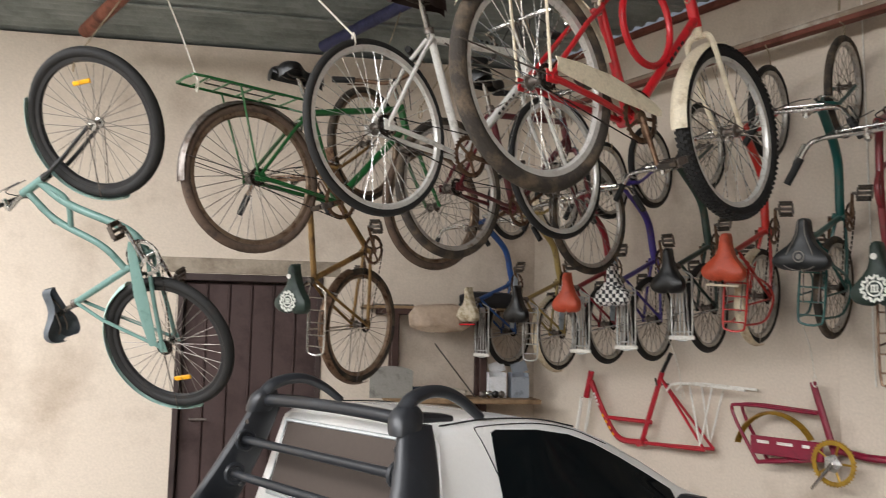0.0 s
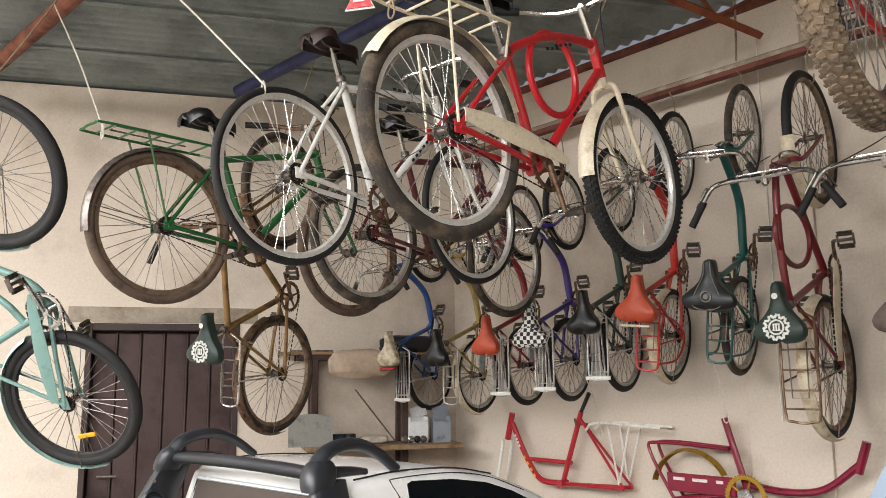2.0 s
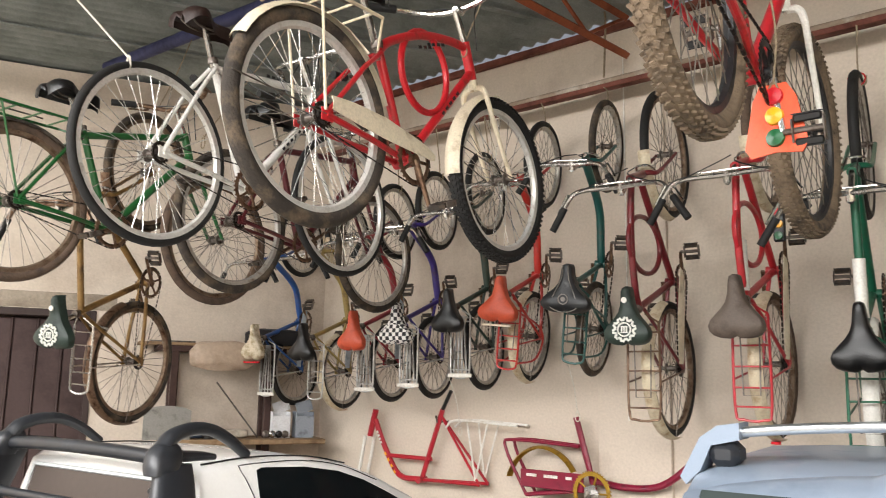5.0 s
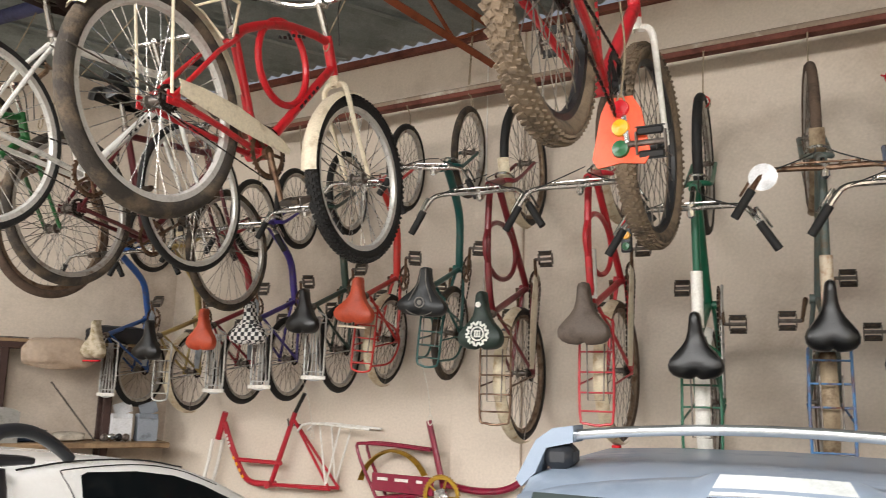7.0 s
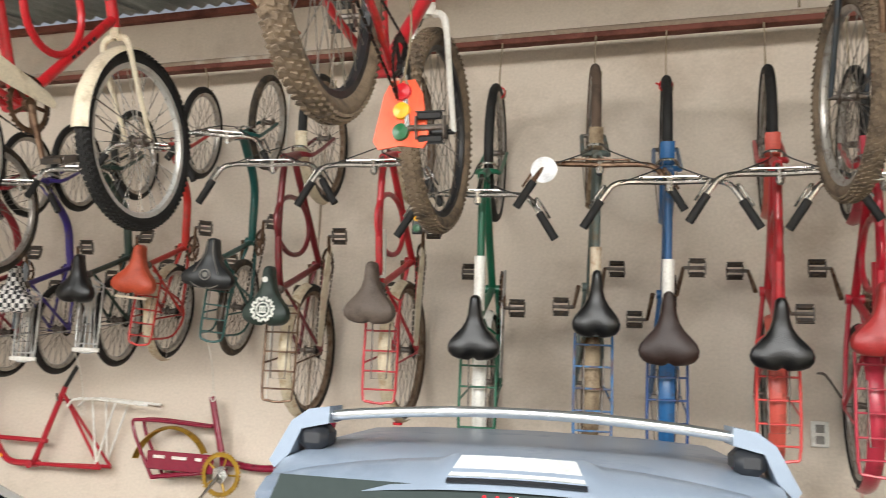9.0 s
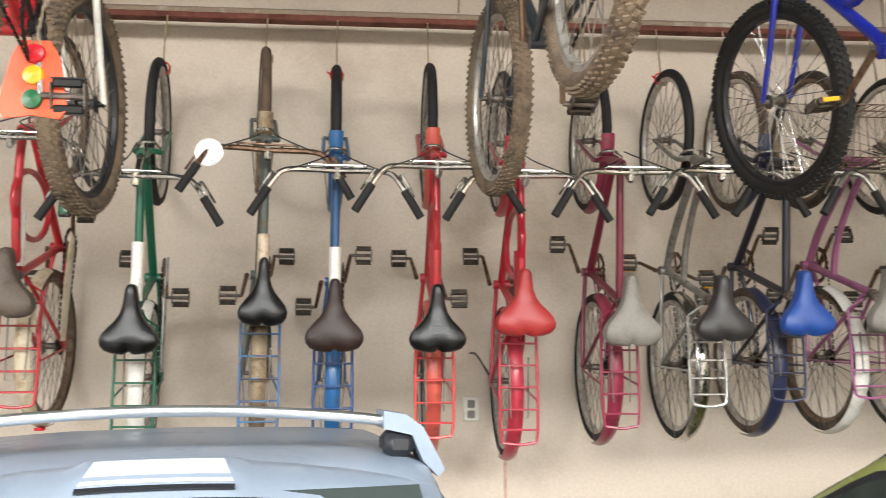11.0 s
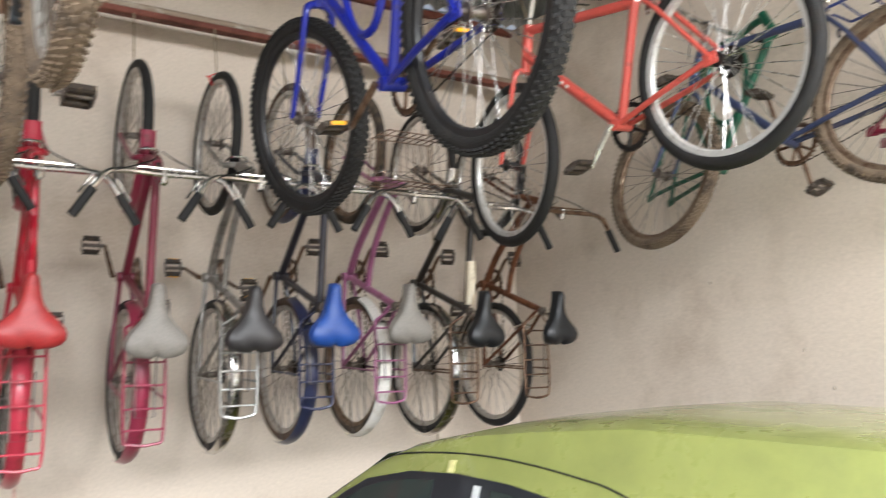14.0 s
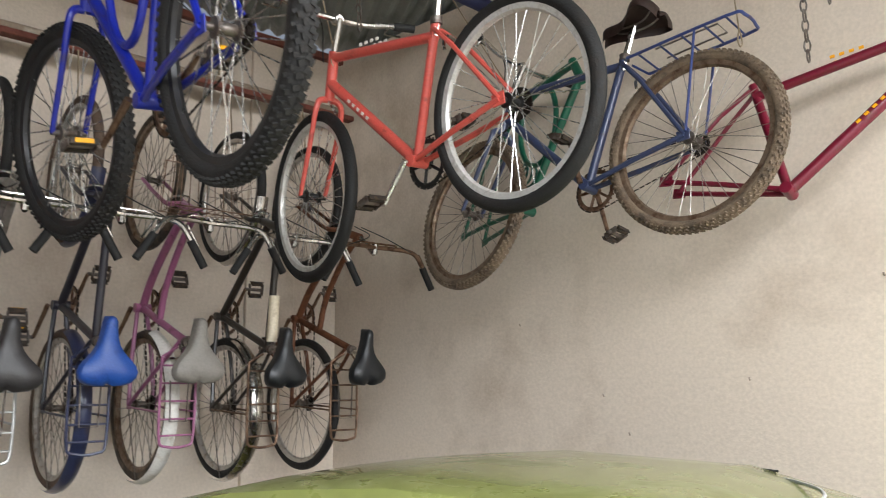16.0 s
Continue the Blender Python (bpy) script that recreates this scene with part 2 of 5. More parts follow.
def wall_box(a, b, z0, z1, thick, out):
    """A block of wall from a to b on the floor plan, growing outwards."""
    m = M()
    a, b, o = Vector(a), Vector(b), Vector(out).normalized() * thick
    vs = [Vector((p.x, p.y, z)) for z in (z0, z1) for p in (a, b, b + o, a + o)]
    return m.add(vs, [(0, 1, 2, 3), (4, 7, 6, 5), (0, 4, 5, 1), (1, 5, 6, 2), (2, 6, 7, 3), (3, 7, 4, 0)])


def setting(name, m, material, label, category, smooth=False):
    return solid(name, m, material, label, category, kind="structure", smooth=smooth)


RC = Vector((3.5, 0, 0))
RDIR = Vector((0.08, -0.997, 0))
back = setting("wall_back", wall_box(CORNER + Vector((-0.1, 0, 0)), RC + Vector((0.2, 0, 0)), 0, H_WALL, 0.15, (0, 1, 0)), WALL, "dusty beige plastered garage wall with stains", "wall")
# left wall with the doorway through it
DOOR_A, DOOR_B, DOOR_H = 1.62, 2.65, 2.06
lw = M()
for s0, s1, z0, z1 in ((-0.0, DOOR_A, 0, H_WALL), (DOOR_A, DOOR_B, DOOR_H, H_WALL), (DOOR_B, 8.2, 0, H_WALL)):
    w = wall_box(CORNER + LDIR * s0, CORNER + LDIR * s1, z0, z1, 0.15, -LN)
    lw.add(w.v, w.f)
setting("wall_left", lw, WALL, "beige plastered wall with a patched doorway", "wall")
setting("wall_right", wall_box(RC, RC + RDIR * 7.4, 0, H_WALL, 0.15, (1, 0, 0)), WALL, "bare beige plastered side wall with scuffs", "wall")
# floor and the ground outside as one sheet
g = M()
g.grid([[(x, y, 0) for x in (-600, -8, -4, 0, 4, 8, 600)] for y in (-600, -12, -7, -3, 2, 600)])
setting("ground", g, CONCRETE, "grey concrete garage floor running out to the yard", "floor")
# corrugated roof sheets
roof = M()
cols, rows = 1120, (-0.02, -1.4, -2.8, -4.2, -5.7)
rr = []
for y in rows:
    rr.append([(-9.2 + 16.8 * i / cols + 0.486 * y, y, ROOF + 0.02 + 0.015 * math.sin(2 * math.pi * (16.8 * i / cols) / 0.105)) for i in range(cols + 1)])
roof.grid(rr, 0.003)
for k in range(-3, 9):
    a, b = Vector((-4.1 + 0.84 * k, -0.05, ROOF - 0.004)), Vector((-4.1 + 0.84 * k - 0.486 * 5.6, -5.65, ROOF - 0.004))
    n = Vector((0.899, -0.437, 0)) * 0.02
    roof.add([a - n, a + n, b + n, b - n] + [p + Vector((0, 0, 0.012)) for p in (a - n, a + n, b + n, b - n)], [(0, 1, 2, 3), (4, 7, 6, 5), (0, 4, 5, 1), (1, 5, 6, 2), (2, 6, 7, 3), (3, 7, 4, 0)])
setting("ceiling", roof, ZINC, "grey corrugated metal roof sheets seen from below", "roof", True)
# unseen wall added beyond the yard, closing the place behind the camera
setting("backdrop", wall_box((-14, -19, 0), (12, -19, 0), 0, 2.2, 0.2, (0, -1, 0)), WALL, "plain unseen wall added across from the open garage front", "wall")

# ---- bicycles ----
CACHE = {}


def cached(key, make):
    if key not in CACHE:
        CACHE[key] = make()
    return CACHE[key]


def tyre_mesh(R, r, knobs, material):
    def make():
        m = M()
        prof = [(R - r + r * math.cos(a) * k, r * math.sin(a) * k) for a, k in [(2 * math.pi * i / 16, (1.0, 0.985, 0.96, 0.99)[min(i, 16 - i) % 4]) for i in range(16)]]
        m.lathe(prof, 52)
        if knobs:
            n = 86
            for i in range(n):
                for j, (da, y, sx, sy) in enumerate(((0.0, 0.30, 0.015, 0.012), (0.5, -0.30, 0.015, 0.012), (0.5, 0.80, 0.012, 0.010), (0.0, -0.80, 0.012, 0.010), (0.25, 1.22, 0.009, 0.012), (0.75, -1.22, 0.009, 0.012))):
                    a = 2 * math.pi * (i + da) / n
                    rad = R - r + r * math.cos(y * 0.95) + 0.001
                    q = Matrix.Rotation(-a, 3, "Y")
                    m.box(q @ Vector((rad - 0.001, r * math.sin(y * 0.95), 0)), (0.006, sy, sx * 0.85), 0.0, q @ Matrix.Rotation(0.35 if y > 0 else -0.35, 3, "X"))
        return m.mesh("tyre", material)
    return cached(("tyre", R, r, knobs, material.name), make)


def rim_mesh(R, r, material):
    def make():
        ri = R - 2 * r + 0.006
        w = min(0.014, r * 0.8)
        return M().lathe([(ri, -w), (ri - 0.017, -w * 0.85), (ri - 0.023, 0), (ri - 0.017, w * 0.85), (ri, w), (ri - 0.006, 0)], 52).mesh("rim", material)
    return cached(("rim", R, r, material.name), make)


def spoke_mesh(R, r, material):
    def make():
        m = M()
        ri = R - 2 * r - 0.008
        for i in range(36):
            a = 2 * math.pi * i / 36
            side = 1 if i % 2 else -1
            b = a + (0.5 if i % 4 < 2 else -0.5)
            m.tube([(0.02 * math.cos(b), 0.026 * side, 0.02 * math.sin(b)), (ri * math.cos(a), 0.003 * side, ri * math.sin(a))], 0.0016, 4)
        return m.mesh("spokes", material)
    return cached(("spoke", R, r, material.name), make)


def hub_mesh(kind, material):
    def make():
        m = M().lathe([(0.004, -0.055), (0.009, -0.055), (0.009, -0.032), (0.024, -0.030), (0.024, -0.024), (0.014, -0.02), (0.014, 0.02), (0.024, 0.024), (0.024, 0.030), (0.009, 0.032), (0.009, 0.055), (0.004, 0.055)], 14, closed=False)
        return m.mesh("hub", material)
    return cached(("hub", kind, material.name), make)


def disc_teeth(c, R, n, w, m):
    """A toothed ring with five arms."""
    m.lathe([(R * 0.80, -w), (R * 0.97, -w), (R, 0), (R * 0.97, w), (R * 0.80, w)], 30, c)
    for i in range(n):
        a = 2 * math.pi * i / n
        q = Matrix.Rotation(-a, 3, "Y")
        m.box(Vector(c) + q @ Vector((R, 0, 0)), (0.010, w * 1.6, 0.007), 0, q)
    for i in range(5):
        a = 2 * math.pi * i / 5
        m.tube([c, Vector(c) + Vector((R * 0.84 * math.cos(a), 0, R * 0.84 * math.sin(a)))], 0.006, 6)
    m.lathe([(0.0, -0.008), (0.022, -0.008), (0.022, 0.008), (0.0, 0.008)], 12, c)


def wheel(parent, name, c, R, r, o, front, steer=0):
    hub = part(name, hub_mesh("hub", o["hubm"]), None, parent)
    hub.matrix_parent_inverse = Matrix()
    hub.location = c
    hub.rotation_euler = (0, random.uniform(0, 6.28), 0)
    if o["tyre"]:
        part("tyre", tyre_mesh(R, r, o["knobs"] or (front and o["ftyre"] is not None), (front and o["ftyre"]) or o["tyre"]), None, hub)
    part("rim", rim_mesh(R, r, o["rim"]), None, hub)
    part("spokes", spoke_mesh(R, r, o["spoke"]), None, hub)
    if o["reflect"]:
        part("reflector", M().box((R * 0.55, 0.0, 0), (0.02, 0.012, 0.09), 0.003), YELLOW, hub, "amber spoke reflector")
    return hub


def saddle_mesh(w, L, material, sprung):
    """A pear-shaped saddle: two rear lobes, a narrow waist and nose, turned-down skirts."""
    def make():
        m, rows = M(), []
        st = [(-0.140, 0.34, -0.020), (-0.136, 0.62, -0.010), (-0.124, 0.84, 0.002), (-0.104, 0.97, 0.011), (-0.080, 1.0, 0.015), (-0.055, 0.93, 0.013), (-0.028, 0.74, 0.008), (0.0, 0.52, 0.002), (0.03, 0.36, -0.003), (0.065, 0.27, -0.003), (0.10, 0.23, 0.0), (0.13, 0.205, 0.001), (0.146, 0.16, -0.005), (0.154, 0.07, -0.018)]
        for x, hw, z in st:
            h = hw * w / 2
            back = max(0.0, -x - 0.05) / 0.09
            skirt = 0.020 + 0.014 * max(0.0, min(1.0, (x + 0.1) / 0.15))
            row = []
            for v in (-1, -0.985, -0.93, -0.82, -0.62, -0.4, -0.2, 0, 0.2, 0.4, 0.62, 0.82, 0.93, 0.985, 1):
                q = abs(v)
                lobe = 0.010 * back * math.exp(-((q - 0.55) / 0.3) ** 2) - 0.006 * back * math.exp(-(q / 0.22) ** 2)
                drop = skirt if q > 0.99 else 0.55 * skirt if q > 0.97 else 0.0
                push = 0.010 * back * math.exp(-(q / 0.3) ** 2) * (1 if x < -0.12 else 0)
                row.append((x * L / 0.28 + push, h * v, z - 0.016 * q ** 3 - drop + lobe))
            rows.append(row)
        m.grid(rows, 0.010)
        return m.mesh("saddle", material)
    return cached(("saddle", w, L, material.name), make)


def arc(cx, cz, R, a0, a1, n=14):
    return [(cx + R * math.cos(radians(a0 + (a1 - a0) * i / n)), cz + R * math.sin(radians(a0 + (a1 - a0) * i / n))) for i in range(n + 1)]


def fender(m, c, R, w, a0, a1):
    rows = []
    for x, z in arc(c[0], c[2], R, a0, a1, 20):
        d = Vector((x - c[0], 0, z - c[2])).normalized()
        rows.append([Vector((x, y * w, z)) - d * (0.016 * y * y) for y in (-1, -0.6, 0, 0.6, 1)])
    m.grid(rows, 0.002, (0, 0, -1))


PEDAL = mat("pedal_grimy", "2c2620", 0.5, 0.3, "5a4a3a", 0.45, 60, 0.2, 160)
BADGE = mat("badge_print", "dadcd2", 0.6, 0, "8d9484", 0.3, 60)
DEF = dict(s=1.0, R=0.335, r=0.022, wb=1.06, style="diamond", frame="8a1c22", tyre=TYRE, rim=RIM, spoke=SPOKE, hubm=STEEL, knobs=False, saddle=LEATHER, sw=0.22, seat=True,
           fender=None, front_fender=True, rack=None, guard=None, bar="city", barm=CHROME, grips=RUBBER, fork=None, chain=True, kick=False, reflect=False, crank=35,
           wheels=True, basket=False, badge=None, sleeve=None, drop=0.0, tail=None, lift=0.0, steer=0.0, front=True, rackw=0.075, levers=True, pedal=PEDAL, bare=False, coil=False, loops=False, sl=0.25, ff=100, rackend=0.72, sx=0.0, decal=None, reflr=False, plate=None, emblem=False, tailplate=None, tilt=0, pedref=False, reach=0.0, ftyre=None, seatz=0.775)


def bicycle(m, label, group="", name="bicycle", **kw):
    """A bicycle whose rear tyre touches the origin, with x forwards and z up."""
    o = dict(DEF, **kw)
    s, R, r, wb = o["s"], o["R"], o["r"], o["wb"]
    top = thing(name, m, label, "bicycle frame" if o["bare"] else "bicycle", group)
    fm = o["frame"] if not isinstance(o["frame"], str) else paint(o["frame"])
    forkm = o["fork"] or fm
    P = lambda x, z, y=0.0: Vector((x, y, z))
    dz = R - 0.335 * s
    bb = P(0.44 * s, 0.285 * s + dz)
    st = P(0.26 * s + 0.35 * (0.775 - o["seatz"]) * s, o["seatz"] * s + dz)
    ra, fa = P(0, R), P(wb, R)
    hb, ht = P(wb - 0.19 * s, 0.70 * s + dz), P(wb - 0.24 * s, 0.84 * s + dz)
    sd = P((0.21 + o["sx"]) * s, (0.93 + o["lift"]) * s + dz)
    stem = P(wb - 0.30 * s - o["reach"], 0.95 * s + dz)
    if o["style"] == "mtb":
        st, sd = P(0.27 * s, 0.72 * s + dz), P(0.22 * s, (0.92 + o["lift"]) * s + dz)
    tr = 0.0165 * (s ** 0.5)
    frame = part("frame", M().tube([bb, st], tr, 10), fm, top)
    part("bottom_bracket", M().lathe([(0.0, -0.036), (0.021, -0.036), (0.021, 0.036), (0.0, 0.036)], 14, bb, closed=False), fm, frame)
    part("head_tube", M().tube([hb, ht], 0.02, 10), fm, frame)
    h1, h2 = hb.lerp(ht, 0.2), hb.lerp(ht, 0.85)
    style = o["style"]
    if style == "diamond":
        part("top_tube", M().tube([st + P(0.01, -0.03), h2], tr, 10), fm, frame)
        part("down_tube", M().tube([bb, h1], tr * 1.1, 10), fm, frame)
    elif style == "mtb":
        part("top_tube", M().tube([st + P(0.01, -0.05), h2], tr * 1.1, 10), fm, frame)
        part("down_tube", M().tube([bb, h1], tr * 1.25, 10), fm, frame)
    elif style == "ring":
        a, b = st + P(0.005, -0.02), h2
        part("top_tube", M().tube([a, a.lerp(b, 0.12) + P(0, 0.035), a.lerp(b, 0.45) + P(0, 0.055), a.lerp(b, 0.8) + P(0, 0.03), b], tr, 10, smooth=5), fm, frame)
        part("down_tube", M().tube([bb, h1], tr * 1.05, 10), fm, frame)
        c = (st + bb + h1 + h2) / 4 + P(-0.045 * s, 0.02 * s)
        part("ring_tube", M().tube([c + Vector((0.135 * s * math.cos(t), 0, 0.205 * s * (o["seatz"] / 0.775) ** 2 * math.sin(t))) for t in [2 * math.pi * i / 28 for i in range(28)]], tr * 0.75, 8, True), fm, frame)
    elif style == "step":
        a = bb.lerp(st, 0.42)
        part("top_tube", M().tube([a, a + (h2 - a) * 0.35 - P(0, 0.06 * s), a + (h2 - a) * 0.75 - P(0, 0.05 * s), h2], tr * 0.9, 10, smooth=5), fm, frame)
        part("down_tube", M().tube([bb, bb.lerp(h1, 0.35) - P(0, 0.045 * s), bb.lerp(h1, 0.75) - P(0, 0.03 * s), h1], tr * 1.1, 10, smooth=5), fm, frame)
    elif style == "mono":
        mid = bb.lerp(h1, 0.55)
        part("main_tube", M().tube([h1 + P(0.0, 0.02), h1 + P(-0.05 * s, -0.08 * s), mid + P(0.02 * s, -0.13 * s), bb + P(0.09 * s, 0.03 * s), bb], tr * 1.5, 12, smooth=6), fm, frame)
    elif style == "loop":
        a = bb.lerp(st, 0.3)
        part("top_tube", M().tube([a, a.lerp(h2, 0.3) - P(0, 0.03 * s), a.lerp(h2, 0.65) + P(0, 0.03 * s), h2 + P(0.01, 0.0)], tr, 10, smooth=6), fm, frame)
        part("down_tube", M().tube([bb, bb.lerp(h1, 0.3) + P(0, -0.07 * s), bb.lerp(h1, 0.7) + P(0, 0.02 * s), h1], tr * 1.15, 10, smooth=6), fm, frame)
        part("strut", M().tube([a.lerp(h2, 0.55), bb.lerp(h1, 0.75), h1 + P(-0.02, -0.03)], tr * 0.8, 8, smooth=4), fm, frame)
    for y in (-1, 1):
        part("chain_stay", M().tube([bb + P(-0.02, 0, 0.022 * y), bb.lerp(ra, 0.5) + P(0, 0, 0.045 * y), ra + P(0, 0, 0.058 * y)], tr * 0.62, 8), fm, frame)
        part("seat_stay", M().tube([st + P(0, -0.03, 0.018 * y), st.lerp(ra, 0.35) + P(0, 0, 0.04 * y), ra + P(0, 0, 0.058 * y)], tr * 0.52, 8), fm, frame)
        part("dropout", M().box(ra + P(0.005, 0, 0.058 * y), (0.05, 0.005, 0.04), 0.002), fm, frame)
    if o["seat"]:
        post = part("seat_post", M().tube([st - P(-0.012, 0.05), sd - P(0, 0.03)], 0.0125, 8), CHROME, top)
        part("seat_clamp", M().tube([st - P(0, 0.012), st + P(-0.003, 0.012)], 0.021, 10), STEEL, post)
        sm = part("saddle", saddle_mesh(o["sw"], o["sl"], o["saddle"], False), None, top, o.get("saddle_label", ""))
        sm.location = sd
        sm.rotation_euler = (0, radians(-3), 0)
        part("saddle_rail", M().tube([(-0.09, -0.03, -0.02), (-0.05, -0.022, -0.042), (0.04, -0.02, -0.04), (0.11, 0, -0.015), (0.04, 0.02, -0.04), (-0.05, 0.022, -0.042), (-0.09, 0.03, -0.02)], 0.004, 6, smooth=3), STEEL, sm)
        if o["badge"]:
            crest = M()
            for k in range(20):
                a = 2 * math.pi * k / 20
                leaf = M().box((0.047 * math.cos(a), 0.047 * math.sin(a), 0.0), (0.020, 0.010, 0.003), 0.0, Matrix.Rotation(a + 0.6 * (1 if k % 2 else -1), 3, "Z"))
                part("wreath_leaf", leaf, BADGE, sm).matrix_basis = pose(-0.055, 0, 0.0175, 0, 4, 0)
            for x, y, w, h in ((0, -0.013, 0.034, 0.005), (0, 0.013, 0.03, 0.005), (-0.011, 0, 0.006, 0.024), (0.0, 0, 0.006, 0.024), (0.011, 0, 0.006, 0.024)):
                crest.box((y, x, 0.0), (h if h < 0.01 else 0.024, w if h < 0.01 else 0.006, 0.003), 0.0)
            part("disc", M().lathe([(0.026, 0.0), (0.033, 0.0), (0.033, 0.003), (0.026, 0.003)], 24), BADGE, sm).matrix_basis = pose(-0.055, 0, 0.016, 90, 4, 0)
            part("crest", crest, BADGE, sm, o["badge"]).matrix_basis = pose(-0.055, 0, 0.0175, 0, 4, 0)
            part("badge_small", M().lathe([(0.0, 0.0), (0.013, 0.0), (0.013, 0.004), (0.0, 0.004)], 14, closed=False), WHITE, sm).matrix_basis = pose(0.075, 0, 0.006, 90, 0, 0)
        if o["emblem"]:
            part("emblem_ring", M().lathe([(0.022, 0.0), (0.027, 0.0), (0.027, 0.004), (0.022, 0.004)], 20), SAD_LGREY, sm).matrix_basis = pose(-0.05, 0, 0.016, 90, 0, 0)
            part("emblem", M().lathe([(0.0, 0.0), (0.012, 0.0), (0.012, 0.004), (0.0, 0.004)], 16, closed=False), SAD_LGREY, sm).matrix_basis = pose(-0.05, 0, 0.016, 90, 0, 0)
            part("piping", M().tube([(0.12, -0.014, 0.004), (0.05, -0.02, 0.002), (-0.03, -0.055, 0.008), (-0.09, -0.07, 0.010), (-0.115, 0, 0.008), (-0.09, 0.07, 0.010), (-0.03, 0.055, 0.008), (0.05, 0.02, 0.002), (0.12, 0.014, 0.004)], 0.0025, 5, smooth=4), SAD_LGREY, sm)
        if o["tail"]:
            part("tail_trim", M().box((-0.135, 0, -0.012), (0.012, o["sw"] * 0.7, 0.02), 0.004), o["tail"], sm)
    # fork, stem, bars
    turn = Matrix.Translation(hb) @ Matrix.Rotation(radians(o["steer"]), 4, (ht - hb).normalized()) @ Matrix.Translation(-hb)
    if o["front"]:
        fork = part("fork", M().tube([hb - (ht - hb) * 0.25, hb], 0.019, 10), forkm, top)
        fork.matrix_basis = turn
        for y in (-1, 1):
            a = hb - (ht - hb) * 0.3
            part("fork_blade", M().tube([a + P(0, 0.012, 0.008 * y), a + P(0, 0.006, 0.036 * y), a + P(0.006, -0.03, 0.053 * y), a.lerp(fa, 0.45) + P(-0.012 * s, 0, 0.054 * y), fa + P(0, 0, 0.052 * y)], [0.0135, 0.0085], 8, smooth=4), forkm, fork)
        if o["wheels"]:
            wheel(fork, "front_wheel", fa, R, r, o, True)
        if o["fender"] and o["front_fender"]:
            f = M()
            fender(f, fa, R + 0.014, r + 0.008, o["ff"], 186)
            fd = part("front_fender", f, o["fender"], fork)
            for y in (-1, 1):
                part("fender_stay", M().tube([fa + P(0, 0, 0.06 * y), fa + P(-0.97 * R, 0.22 * R, 0.03 * y)], 0.0025, 5), STEEL, fd)
        if o["bar"]:
            part("stem", M().tube([ht, stem], 0.0125, 8).tube([stem, stem + P(0.05 * s, 0.012)], 0.016, 8), CHROME, fork)
            c = stem + P(0.03 * s, 0.012)
            k = s
            if o["bar"] == "city":
                side = lambda y: [c + P(0, 0), c + P(0.0, 0.01, 0.10 * y * k), c + P(-0.01, 0.035, 0.19 * y * k), c + P(-0.05 * k, 0.045, 0.235 * y * k), c + P(-0.17 * k, 0.04, 0.31 * y * k)]
            elif o["bar"] == "flat":
                side = lambda y: [c, c + P(0, 0.005, 0.12 * y * k), c + P(-0.02, 0.015, 0.22 * y * k), c + P(-0.04, 0.015, 0.31 * y * k)]
            elif o["bar"] == "drop":
                side = lambda y: [c, c + P(0, 0, 0.17 * y), c + P(0.06, -0.005, 0.205 * y), c + P(0.09, -0.06, 0.21 * y), c + P(0.05, -0.12, 0.215 * y), c + P(-0.05, -0.135, 0.22 * y)]
            else:
                side = lambda y: [c, c + P(0.02, 0.09, 0.08 * y), c + P(0.0, 0.16, 0.16 * y), c + P(-0.08, 0.17, 0.27 * y), c + P(-0.18, 0.16, 0.30 * y)]
            hbm = part("handlebar", M().tube([p for p in side(-1)[::-1]] + side(1)[1:], 0.0115, 8, smooth=4), o["barm"], fork)
            if o["bar"] == "city" and o["levers"]:
                part("cross_brace", M().tube([c + P(0.016, 0.022, -0.11 * k), c + P(0.016, 0.022, 0.11 * k)], 0.0045, 6), o["barm"], hbm)
                for y in (-0.11, -0.05, 0.05, 0.11):
                    part("brace_clip", M().tube([c + P(0.0, 0.008, y * k), c + P(0.018, 0.022, y * k)], 0.006, 6), o["barm"], hbm)
            for y in (-1, 1):
                e = side(y)
                part("grip", M().tube([e[-1].lerp(e[-2], 0.75), e[-1] + (e[-1] - e[-2]).normalized() * 0.015], 0.0165, 10), o["grips"], hbm)
                if o["levers"]:
                    q = e[-2].lerp(e[-1], 0.1)
                    part("brake_lever", M().tube([q + P(0.012, 0, 0), q + P(0.045, -0.012, 0.0), q.lerp(e[-1], 0.8) + P(0.05, -0.015, 0)], 0.005, 6, smooth=3), o["barm"], hbm)
                part("brake_cable", M().tube([e[-2] + P(0.02, 0, 0), c + P(0.045 * s, 0.02, 0.05 * y), h2 + P(0.05, 0.0, 0.02 * y)], 0.0028, 5, smooth=5), BLACK, hbm)
        if o["basket"]:
            bk = M()
            for z in (0.0, 0.08, 0.16):
                bk.tube([stem + P(x, z - 0.12, y) for x, y in ((0.08, -0.17), (0.08, 0.17), (0.3, 0.15), (0.3, -0.15))], 0.0035, 5, True)
            for i in range(9):
                y = -0.16 + 0.04 * i
                bk.tube([stem + P(0.08, 0.04, y), stem + P(0.08, -0.12, y), stem + P(0.3, -0.12, y * 0.9), stem + P(0.3, 0.04, y * 0.9)], 0.0022, 4)
            tagged(part("basket", bk, RUSTYCHROME, fork, "rusty wire basket"), kind="stuff")
